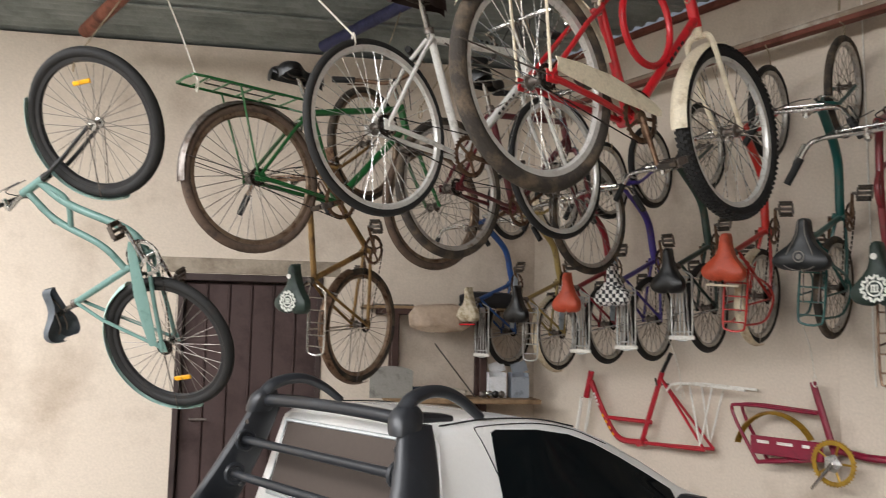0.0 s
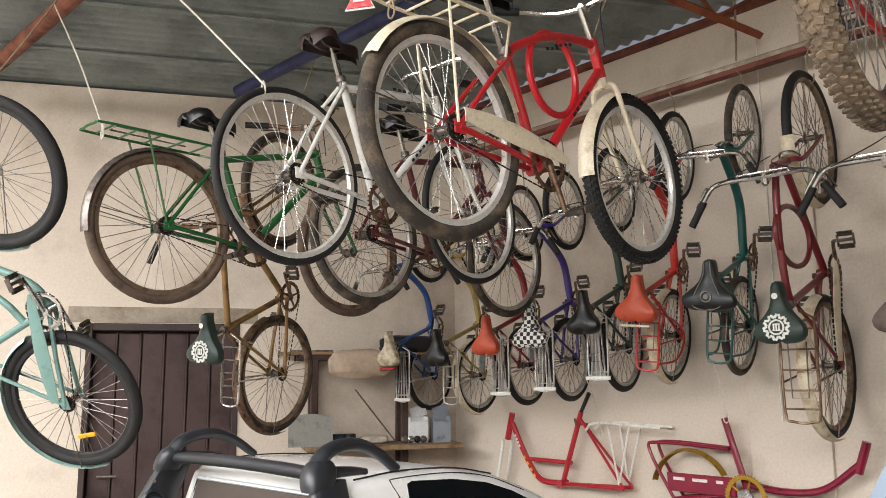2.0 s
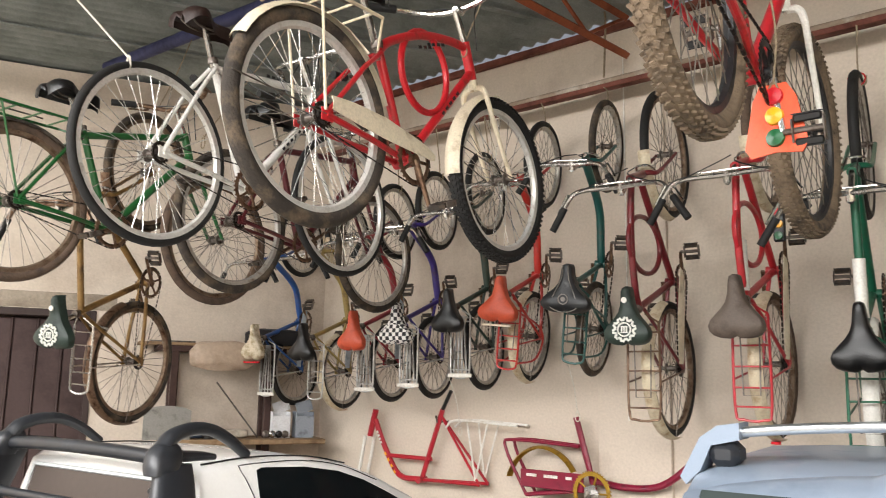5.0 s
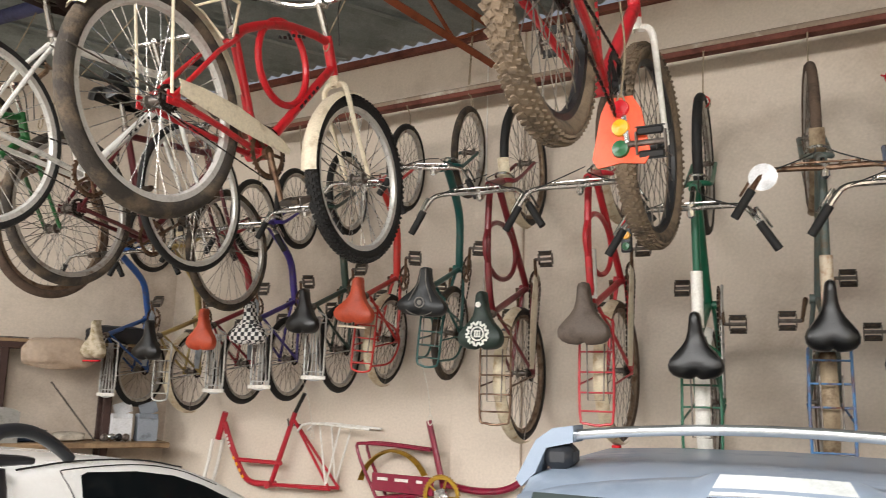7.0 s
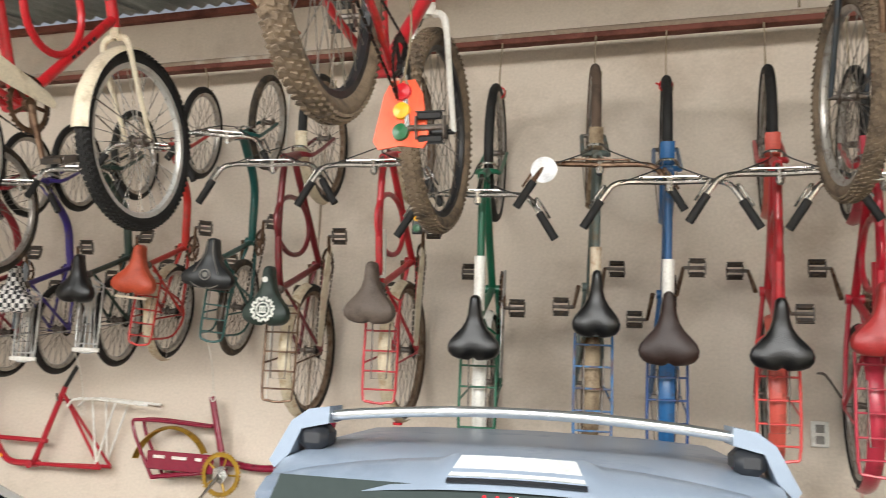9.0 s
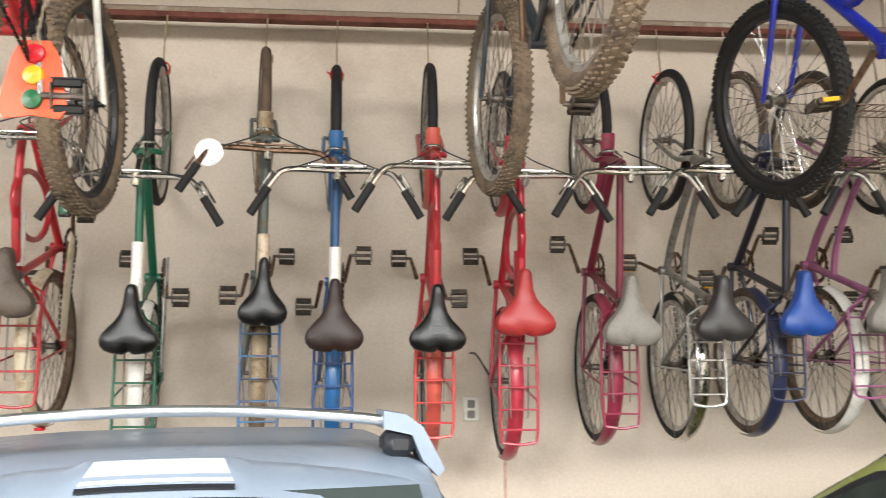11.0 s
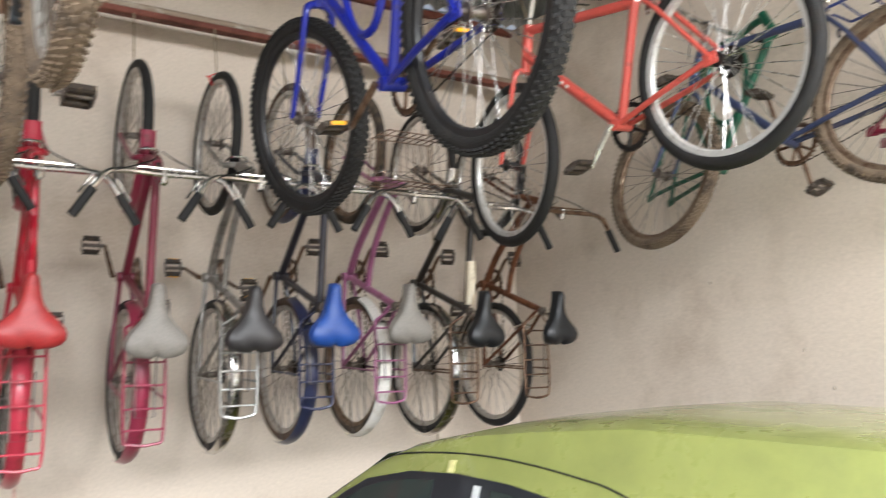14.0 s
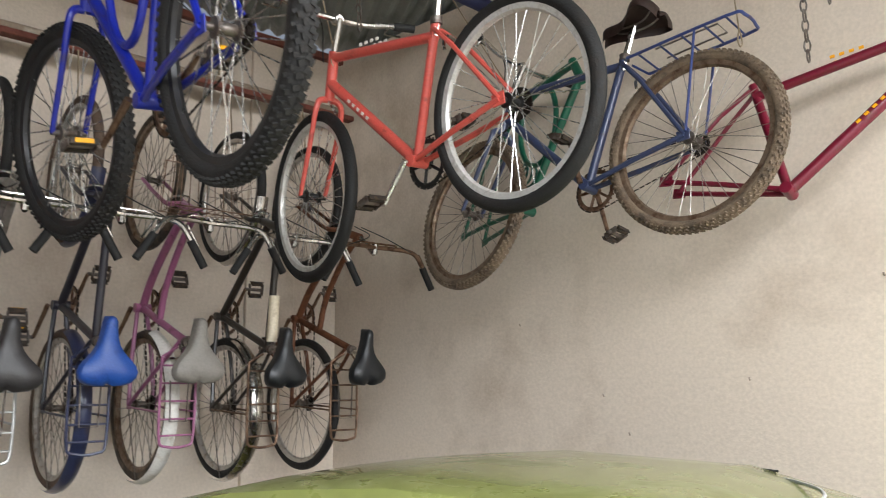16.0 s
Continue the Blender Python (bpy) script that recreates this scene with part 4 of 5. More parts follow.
hung("redmtb", "red mountain bike with a white fork hung from the roof", frame="b9222b", style="mtb", knobs=True, r=0.029, fork=WHITE, bar="flat", tyre=TYRE_MUD, rim=RIM_BLACK, crank=-95, hubm=BLACK, tilt=75, pedal=BLACK)
hung("darkmtb", "dark mountain bike with muddy knobbly tyres hung from the roof", frame="2a3036", style="mtb", knobs=True, r=0.029, bar="flat", tyre=TYRE_MUD, rim=RIM, crank=-60)
hung("blue", "bright blue mountain bike with knobbly tyres hung from the roof", frame="16238c", style="ring", knobs=True, r=0.026, bar="flat", tyre=TYRE, pedref=True, rim=RIM_BLACK, spoke=ALU, crank=145)
hung("orange", "coral orange mountain bike hung from the roof by a chain", frame="c9564b", decal=WHITE, style="mtb", knobs=False, r=0.024, bar="flat", tyre=TYRE, rim=RIM_ALU, spoke=ALU, crank=130, hubm=BLACK)
hung("bluegrey", "blue-grey bicycle with a rack and muddy tyres hung from the roof", frame="38415f", style="diamond", knobs=True, r=0.023, tyre=TYRE_MUD, rim=RIM_RUST, rack=paint("2f3c70"), saddle=SAD_BROWN, bar="flat", crank=-100, sw=0.234)

# ---- beam along the back wall, roof steel ----
beam = thing("wall_beam", pose(0, 0, 0), "long rust-red steel beam with flaking grey paint along the wall", "beam", kind="structure")
part("lower_flange", M().box((-0.55, -0.22, BEAM_Z + 0.012), (8.0, 0.06, 0.030), 0.004), BEAM, beam)
part("upper_tube", M().tube([(-4.5, -0.2, BEAM_Z + 0.050), (3.4, -0.2, BEAM_Z + 0.050)], 0.023, 10), BEAM_TOP, beam)
setting("trim", M().box((-0.6, -0.03, ROOF - 0.04), (8.4, 0.04, 0.045), 0.004), BEAM, "red oxide steel angle along the top of the wall", "beam")
for x in (-2.2, 0.55, 2.6):
    solid("beam_wire", M().tube([(x, -0.19, ROOF), (x + 0.01, -0.2, BEAM_Z + 0.4), (x, -0.21, BEAM_Z + 0.08)], 0.006, 6, smooth=3), TWINE, "twisted wire holding the beam to the roof", "wire", "wires holding the beam")


def truss(x0, y0, x1, y1, z):
    t = thing("roof_truss", pose(0, 0, 0), "rust-orange steel roof truss", "truss", kind="structure")
    a, b = Vector((x0, y0, z)), Vector((x1, y1, z))
    for dz in (0.0, 0.23):
        part("chord", M().tube([a + Vector((0, 0, dz)), b + Vector((0, 0, dz))], 0.026, 4), REDOX, t)
    n = 14
    for i in range(n):
        p, q = a.lerp(b, i / n), a.lerp(b, (i + 1) / n)
        e, f = (0, 0.23) if i % 2 else (0.23, 0)
        part("web", M().tube([p + Vector((0, 0, e)), q + Vector((0, 0, f))], 0.012, 5), REDOX, t)
    return t


truss(-2.1, -0.12, -2.55, -5.6, ROOF - 0.27)


def purlin(name, a, b, r, material, label):
    return solid(name, M().tube([a, b], r, 10), material, label, "beam", "roof beams", "structure")


purlin("roof_beam", (-5.75, -3.16, 3.62), (3.75, -2.6, 3.62), 0.045, RUST, "rusty round steel roof beam")
purlin("roof_beam", (-5.05, -1.75, 3.64), (3.6, -1.3, 3.64), 0.04, BLUEBEAM, "dark blue painted steel roof beam")
setting("pilaster", M().box((-2.15, -0.012, 1.86), (0.44, 0.03, 3.72), 0.004), WALL, "slightly raised plaster pilaster", "wall")
setting("pilaster", M().box((3.05, -0.012, 1.86), (0.30, 0.03, 3.72), 0.004), WALL, "slightly raised plaster pilaster", "wall")
setting("trim", M().box((0.783, -0.004, 0.6), (0.012, 0.012, 1.2), 0.002), mat("pink_stain", "c9a496", 0.9), "thin pinkish cable strip on the wall", "trim")


def outlet(x, z):
    t = thing("wall_socket", pose(x, -0.004, z), "small white wall socket plate", "socket", "wall sockets")
    part("plate", M().box((0, -0.006, 0), (0.075, 0.012, 0.115), 0.004), WHITE, t)
    for dz in (-0.025, 0.025):
        part("insert", M().box((0, -0.013, dz), (0.036, 0.006, 0.036), 0.003), SAD_LGREY, t)


outlet(-2.17, 1.358)
outlet(0.618, 1.42)


# ---- doorway, bench and clutter by the left wall ----
def LW(s, off, z):
    return CORNER + LDIR * s + LN * off + Vector((0, 0, z))


LM = Matrix((LDIR, LN, Vector((0, 0, 1)))).transposed().to_4x4()


def left_pose(s, off, z, turn=0):
    return Matrix.Translation(LW(s, off, z)) @ LM @ pose(0, 0, 0, 0, 0, turn)


door = thing("door_1", left_pose((DOOR_A + DOOR_B) / 2, -0.06, 0), "dark brown ribbed metal double door, closed", "door", kind="structure")
DW = DOOR_B - DOOR_A
part("door_frame", M().box((-DW / 2 + 0.02, 0.02, DOOR_H / 2), (0.04, 0.1, DOOR_H), 0.004).box((DW / 2 - 0.02, 0.02, DOOR_H / 2), (0.04, 0.1, DOOR_H), 0.004).box((0, 0.02, DOOR_H - 0.025), (DW - 0.08, 0.1, 0.05), 0.004), DOORFRAME, door)
npan = 6
# sheet added behind the panels to block outside light in their gaps
part("light_block_sheet", M().box((0, -0.028, DOOR_H / 2), (DW - 0.01, 0.012, DOOR_H - 0.01), 0.0), DOORFRAME, door)
for i in range(npan):
    w = (DW - 0.08) / npan
    x = -DW / 2 + 0.04 + w * (i + 0.5)
    part("panel", M().box((x, 0.0, DOOR_H / 2 - 0.03), (w - 0.012, 0.03, DOOR_H - 0.07), 0.008).box((x - w / 2 + 0.004, 0.012, DOOR_H / 2 - 0.03), (0.014, 0.02, DOOR_H - 0.07), 0.004), DOOR, door)
hd = part("door_handle", M().tube([(DW / 2 - 0.12, 0.03, 1.02), (DW / 2 - 0.12, 0.06, 1.02), (DW / 2 - 0.24, 0.06, 1.02)], 0.009, 8), STEEL, door)
setting("door_patch", M().box((0, 0, 0), (DW + 0.25, 0.012, 0.11), 0.004), WALL_PATCH, "rough cement patch over the doorway", "wall").matrix_world = left_pose((DOOR_A + DOOR_B) / 2, 0.0, DOOR_H + 0.06)

rack_ = thing("work_shelf", left_pose(0.62, 0.2, 0), "dark wooden shelf rack with a cluttered bench board", "shelf")
for x in (0.48, -0.17):
    part("post", M().box((x, 0.02, 0.9), (0.05, 0.05, 1.8), 0.005), DARKWOOD, rack_)
    part("post", M().box((x, -0.16, 0.9), (0.05, 0.05, 1.8), 0.005), DARKWOOD, rack_)
part("rail", M().box((0.16, 0.02, 1.815), (0.9, 0.05, 0.04), 0.005), DARKWOOD, rack_)
part("rail", M().box((0.16, -0.16, 1.815), (0.9, 0.05, 0.04), 0.005), DARKWOOD, rack_)
part("upper_board", M().box((0.1, -0.07, 1.845), (1.25, 0.24, 0.02), 0.004), WOOD, rack_)
part("bench_board", M().box((0.0, 0.03, 1.19), (1.10, 0.42, 0.035), 0.006), WOOD, rack_)
part("lower_board", M().box((0.0, 0.03, 0.75), (1.10, 0.42, 0.035), 0.006), WOOD, rack_)


def small(name, m, material, label, category, s, off, z, turn=0):
    return solid(name, m, material, label, category, at=left_pose(s, off, z, turn))


# folded blue-black bag, plastic bag and rolled sheets on the top board
def lump(sx, sy, sz, seed, n=14):
    m, rows = M(), []
    rnd = random.Random(seed)
    for i in range(n):
        a = math.pi * i / (n - 1)
        row = []
        for j in range(n * 2):
            b = 2 * math.pi * j / (n * 2)
            k = 1 + 0.16 * noise.noise(Vector((math.sin(a) * math.cos(b) * 2 + seed, math.sin(a) * math.sin(b) * 2, math.cos(a) * 2)))
            sq = lambda v, e: math.copysign(abs(v) ** e, v)
            row.append((sx * k * sq(math.sin(a), 0.6) * sq(math.cos(b), 0.6), sy * k * sq(math.sin(a), 0.6) * sq(math.sin(b), 0.6), sz * (k * sq(math.cos(a), 0.6) + 1)))
        rows.append(row + [row[0]])
    return m.grid(rows)


small("black_bag", lump(0.22, 0.12, 0.06, 3), BAG, "folded black plastic bag on the shelf top", "bag", 0.40, 0.16, 1.855)
small("plastic_bag", lump(0.21, 0.07, 0.10, 9, 20), PLASTICBAG, "crumpled dusty clear plastic bag sagging over the shelf edge", "bag", 0.80, 0.30, 1.67)
for k in range(3):
    small("metal_strip", M().box((0, 0, 0), (0.3, 0.03, 0.012), 0.002), (ALU, REDREF, STEEL)[k], "narrow loose metal strip on the shelf", "strip", 1.12, 0.1 + 0.05 * k, 1.861)
for s, tone in ((0.36, CARD), (0.19, mat("grey_card", "8e949c", 0.7))):
    bx = thing("carton", left_pose(s, 0.25, 1.2075), "open white cardboard carton on the bench", "box", "cartons on the bench")
    for dx, dy, sx, sy in ((0, -0.055, 0.13, 0.006), (-0.062, 0, 0.006, 0.104), (0.062, 0, 0.006, 0.104)):
        part("side", M().box((dx, dy, 0.09), (sx, sy, 0.18), 0.001), tone, bx)
    part("front", M().box((0, 0.055, 0.075), (0.13, 0.006, 0.15), 0.001), tone, bx)
    part("base", M().box((0, 0, 0.004), (0.118, 0.104, 0.008), 0.001), tone, bx)
    part("flap", M().box((-0.02, -0.06, 0.215), (0.12, 0.004, 0.08), 0.001, Matrix.Rotation(radians(18), 3, "Y")), tone, bx)
for k in range(4):
    small("metal_part", M().lathe([(0.0, 0), (0.022, 0), (0.026, 0.02), (0.012, 0.03), (0.012, 0.05), (0.0, 0.05)], 14, closed=False), (STEEL, CHROME, BLACK, STEEL)[k], "small greasy metal bicycle part", "spare part", 0.47 - 0.045 * k, 0.31, 1.235)
bt = thing("bottle", left_pose(1.13, 0.3, 1.2075), "dark glass bottle with a red cap", "bottle")
part("body", M().lathe([(0.0, 0), (0.036, 0), (0.036, 0.11), (0.016, 0.15), (0.014, 0.17), (0.0, 0.17)], 18, closed=False), mat("bottle_dark", "1a1210", 0.1), bt).matrix_basis = pose(0, 0, 0, 90, 0, 0)
part("cap", M().lathe([(0.0, 0.172), (0.018, 0.172), (0.018, 0.195), (0.0, 0.195)], 14, closed=False), REDREF, bt).matrix_basis = pose(0, 0, 0, 90, 0, 0)
part("paper_band", M().lathe([(0.0365, 0.03), (0.0372, 0.03), (0.0372, 0.07), (0.0365, 0.07)], 18), YELLOW, bt).matrix_basis = pose(0, 0, 0, 90, 0, 0)
small("cloth_heap", lump(0.14, 0.1, 0.035, 21), mat("blue_grey_cloth", "38465c", 0.85), "crumpled blue-grey cloth on the bench", "cloth", 0.98, 0.22, 1.2075)
small("cloth_heap", lump(0.1, 0.08, 0.03, 25), mat("pale_cloth", "b8ae9e", 0.85), "pale crumpled rag on the bench", "cloth", 0.68, 0.24, 1.2075)
small("dark_bag", lump(0.25, 0.14, 0.08, 31), BAG, "dark bag lying on the lower board", "bag", 0.5, 0.25, 0.7675)
small("tin_can", M().tube([(0, 0, 0), (0, 0, 0.075)], 0.045, 16), BLACK, "small black tin on the bench", "tin", 0.86, 0.3, 1.2075)
small("grey_board", M().grid([[(x, 0, 0), (x, 0, 0.17 + 0.05 * math.sqrt(max(0, 1 - (x / 0.16) ** 2)))] for x in [-0.15 + 0.03 * i for i in range(11)]], 0.012, (0, 1, 0)), mat("grey_panel", "8f8c86", 0.7), "rounded grey panel leaning on the bench", "panel", 1.14, 0.385, 1.2075)
small("long_rod", M().tube([(0.19, 0, 0.38), (-0.11, 0.02, 0.0)], 0.006, 6), STEEL, "thin metal rod leaning on the bench", "rod", 0.62, 0.22, 1.2075)


# ---- bare frames fixed to the back wall ----
def tubes(parent, name, pts, r, material, smooth=0, label=""):
    return part(name, M().tube(pts, r, 9, smooth=smooth), material, parent, label)


FR = paint("a81a2a", "6a1420", 0.15, 0.3)
fa_ = thing("bare_frame", pose(0, -0.1, 0), "bright red step-through bicycle frame hung on the wall", "bicycle frame")
V = lambda x, z, y=0.0: Vector((x, y, z))
tubes(fa_, "head_tube", [V(-4.08, 1.42), V(-4.13, 1.24)], 0.021, FR)
tubes(fa_, "down_tube", [V(-4.08, 1.35), V(-3.98, 1.17), V(-3.84, 1.0), V(-3.64, 0.985)], 0.019, FR, 6)
tubes(fa_, "lower_tube", [V(-3.94, 1.12), V(-3.56, 1.12)], 0.014, FR)
tubes(fa_, "seat_tube", [V(-3.64, 0.985), V(-3.47, 1.44)], 0.017, FR)
tubes(fa_, "seat_post", [V(-3.47, 1.44), V(-3.40, 1.56)], 0.013, BLACK)
for y in (-0.045, 0.045):
    tubes(fa_, "chain_stay", [V(-3.64, 0.985), V(-3.13, 1.0, y)], 0.011, FR)
    tubes(fa_, "seat_stay", [V(-3.48, 1.40), V(-3.13, 1.0, y)], 0.009, FR)
    tubes(fa_, "fork_blade", [V(-4.13, 1.24, y), V(-4.17, 1.05, y), V(-4.24, 0.82, y)], 0.012, WHITE, 4)
    rk_ = tubes(fa_, "rack_rail", [V(-3.40, 1.33, y), V(-3.30, 1.38, y * 1.3), V(-2.84, 1.365, y * 1.3)], 0.008, WHITE, 3)
    tubes(fa_, "rack_strut", [V(-3.06, 1.37, y * 1.3), V(-3.16, 1.02, y)], 0.006, WHITE)
    tubes(fa_, "rack_strut", [V(-3.22, 1.375, y * 1.3), V(-3.16, 1.02, y)], 0.006, WHITE)
for i in range(4):
    part("lettering", M().box(V(-3.955 + 0.03 * i, 1.13 - 0.037 * i, -0.022), (0.022, 0.004, 0.014), 0, Matrix.Rotation(radians(50), 3, "Y")), YELLOW, fa_)
    part("lettering", M().box(V(-4.035 + 0.012 * i, 1.27 - 0.022 * i, -0.022), (0.016, 0.004, 0.014), 0, Matrix.Rotation(radians(60), 3, "Y")), WHITE, fa_)
part("bottom_bracket", M().lathe([(0, -0.036), (0.024, -0.036), (0.024, 0.036), (0, 0.036)], 14, V(-3.64, 0.985), closed=False), FR, fa_)
part("peg", M().tube([V(-3.5, 1.36, 0.1), V(-3.5, 1.36, -0.02), V(-3.5, 1.40, -0.03)], 0.007, 6), STEEL, fa_)
FB = paint("7d1430", "4f1020", 0.2, 0.3)
GOLD = mat("gold_paint", "a8842c", 0.35, 0.6, "6a4f22", 0.35, 16)
fb_ = thing("bare_frame", pose(0, -0.1, 0), "maroon bicycle frame with gold fender and chainring on the wall", "bicycle frame")
tubes(fb_, "seat_tube", [V(-2.47, 1.43), V(-2.36, 1.06)], 0.018, FB)
tubes(fb_, "down_tube", [V(-2.36, 1.09), V(-2.15, 1.07), V(-1.95, 1.10), V(-1.76, 1.24)], 0.019, FB, 5)
tubes(fb_, "head_tube", [V(-1.78, 1.19), V(-1.73, 1.34)], 0.021, FB)
for y in (-0.05, 0.05):
    tubes(fb_, "seat_stay", [V(-2.44, 1.27, y * 0.5), V(-2.86, 1.285, y), V(-2.93, 1.24, y), V(-2.78, 0.98, y)], 0.010, FB, 4)
    tubes(fb_, "chain_stay", [V(-2.36, 1.04, y * 0.5), V(-2.78, 0.98, y)], 0.012, FB)
gm = M()
fender(gm, (-2.70, 0, 1.0), 0.26, 0.03, 30, 165)
part("rear_fender", gm, GOLD, fb_, "gold painted fender")
gg = M().box((-2.60, -0.06, 1.075), (0.42, 0.012, 0.10), 0.004)
cg = part("chain_guard", gg, FB, fb_)
for k, (dx, w) in enumerate(((-0.13, 0.07), (0.0, 0.09), (0.12, 0.04))):
    part("lettering", M().box((-2.60 + dx, -0.068, 1.095), (w, 0.004, 0.016), 0), WHITE, cg)
cr = M()
disc_teeth(V(-2.33, 1.03, -0.075), 0.115, 40, 0.003, cr)
part("chainring", cr, GOLD, fb_, "gold painted chainring")
part("crank", M().tube([V(-2.33, 1.03, -0.085), V(-2.44, 0.89, -0.095)], [0.012, 0.008], 8), CHROME, fb_)
part("spider", M().lathe([(0, -0.09), (0.05, -0.086), (0.05, -0.08), (0, -0.08)], 5, V(-2.33, 1.03), closed=False), CHROME, fb_)

# ---- vehicles ----
def cab_row(x, zb, zt, hw, hr):
    """A cross-section of a cabin: half width hw at the belt, hr at the roof."""
    h = max(zt - zb, 0.02)
    side = [(hw, zb), (hw - 0.01, zb + h * 0.06), (hr + (hw - hr) * 0.30, zb + h * 0.66), (hr + 0.012, zb + h * 0.90), (hr - 0.004, zb + h * 0.955), (hr - 0.04, zb + h * 0.982), (hr * 0.6, zb + h * 1.0), (0, zb + h * 1.01)]
    return [Vector((x, -y, z)) for y, z in side] + [Vector((x, y, z)) for y, z in side[-2::-1]]


def body_row(x, zb, zt, hw):
    h = zt - zb
    side = [(hw * 0.86, zb), (hw * 0.97, zb + h * 0.12), (hw, zb + h * 0.45), (hw * 0.985, zb + h * 0.8), (hw * 0.93, zb + h * 0.97), (hw * 0.6, zt), (0, zt + 0.012)]
    return [Vector((x, -y, z)) for y, z in side] + [Vector((x, y, z)) for y, z in side[-2::-1]]


def closed_loft(rows):
    m = M()
    n = len(rows[0])
    m.grid([r + [r[0]] for r in rows])
    m.f.append(tuple(range(n)))
    m.f.append(tuple((len(rows) - 1) * (n + 1) + i for i in range(n)))
    return m


def side_y(rows, x, z):
    """Half width of the cabin at a station and height."""
    def at(row):
        for p, q in zip(row[:7], row[1:8]):
            if p.z <= z <= q.z:
                return -p.y + (p.y - q.y) * (z - p.z) / max(q.z - p.z, 1e-6)
        return -row[0].y if z < row[0].z else -row[4].y
    for a, b in zip(rows, rows[1:]):
        if a[0].x <= x <= b[0].x:
            f = (x - a[0].x) / (b[0].x - a[0].x)
            return at([p.lerp(q, f) for p, q in zip(a, b)])
    return at(rows[-1])


def side_pane(rows, pts, side, push=0.007):
    """A pane on the cabin's side. pts: stations of (x, low z, high z)."""
    out = []
    fine = []
    for a, b in zip(pts, pts[1:]):
        fine += [tuple(p + (q - p) * k / 4 for p, q in zip(a, b)) for k in range(4)]
    for x, lo, hi in fine + [tuple(pts[-1])]:
        out.append([Vector((x, side * (side_y(rows, x, lo + (hi - lo) * v) + push), lo + (hi - lo) * v)) for v in (0, 0.12, 0.25, 0.38, 0.5, 0.62, 0.75, 0.88, 1)])
    return M().grid(out, 0.003, (0, -side, 0))


def side_line(rows, pts, side, r, push=0.001):
    return M().tube([(x, side * (side_y(rows, x, z) + push), z) for x, z in pts], r, 6, smooth=4)


def end_pane(x0, z0, w0, x1, z1, w1, push, bow=0.02):
    """A slightly bowed pane across the front or rear, from its lower to its upper edge."""
    d = Vector((x1 - x0, 0, z1 - z0))
    n = Vector((-d.z, 0, d.x)).normalized()
    n = n if n.x * push > 0 else -n
    rows = []
    for k in range(5):
        t = k / 4
        p = Vector((x0, 0, z0)) + d * t + n * abs(push)
        rows.append([p + Vector((-bow * v * v * (1 if push > 0 else -1), v * (w0 + (w1 - w0) * t), 0)) for v in (-1, -0.75, -0.5, -0.25, 0, 0.25, 0.5, 0.75, 1)])
    return M().grid(rows, 0.004, tuple(-n))


def car_wheel(parent, c, R=0.31):
    h = part("wheel", M().lathe([(0.0, -0.08), (R * 0.2, -0.085), (R * 0.62, -0.09), (R * 0.64, -0.06), (R * 0.64, 0.09), (0.0, 0.05)], 28, closed=False), ALU, parent)
    h.location = c
    part("tyre", M().lathe([(R * 0.62, -0.09), (R * 0.9, -0.1), (R, -0.07), (R, 0.07), (R * 0.9, 0.1), (R * 0.62, 0.09)], 32), TYRE, h)


def vehicle(m, label, category, paint_m, body, cab, hw, roofz, name, wheels, glass_m=GLASS_DARK):
    t = thing(name, m, label, category)
    part("body", closed_loft([body_row(*r) for r in body]), paint_m, t)
    rows = [cab_row(*r) for r in cab]
    part("cabin", closed_loft(rows), paint_m, t)
    for x, y in ((wheels[0], 1), (wheels[0], -1), (wheels[1], 1), (wheels[1], -1)):
        car_wheel(t, (x, y * (hw - 0.08), 0.31))
    return t, rows


CAR_WHITE = mat("car_white", "f0efec", 0.2, 0, "e0ded8", 0.3, 3, 0, 120, 0.6, 0.02)
CAR_SILVER = mat("car_silver_blue", "7d8998", 0.38, 0.12, "697584", 0.3, 3, 0, 300, 0.25, 0.03)
CAR_GREEN = mat("car_olive_green", "858b4e", 0.26, 0.05, "767b45", 0.3, 3, 0, 300, 0.7, 0.03)
TRIM_BLACK = mat("car_black_trim", "202226", 0.4, 0, "2e3034", 0.3, 6)
PALE_TRIM = mat("pale_trim", "b9bcbb", 0.4, 0.0, "9da09e", 0.3, 8)
SEAL = mat("rubber_seal", "141414", 0.6)


# pickup rear glass: the brown-grey reflection is put into the base colour
BROWN_GLASS = glass("brown_rear_glass", "4a423d", 0.35, 0.12)
SCREEN_GLASS = glass("reflecting_rear_glass", "343b3a", 0.08, 0.04)

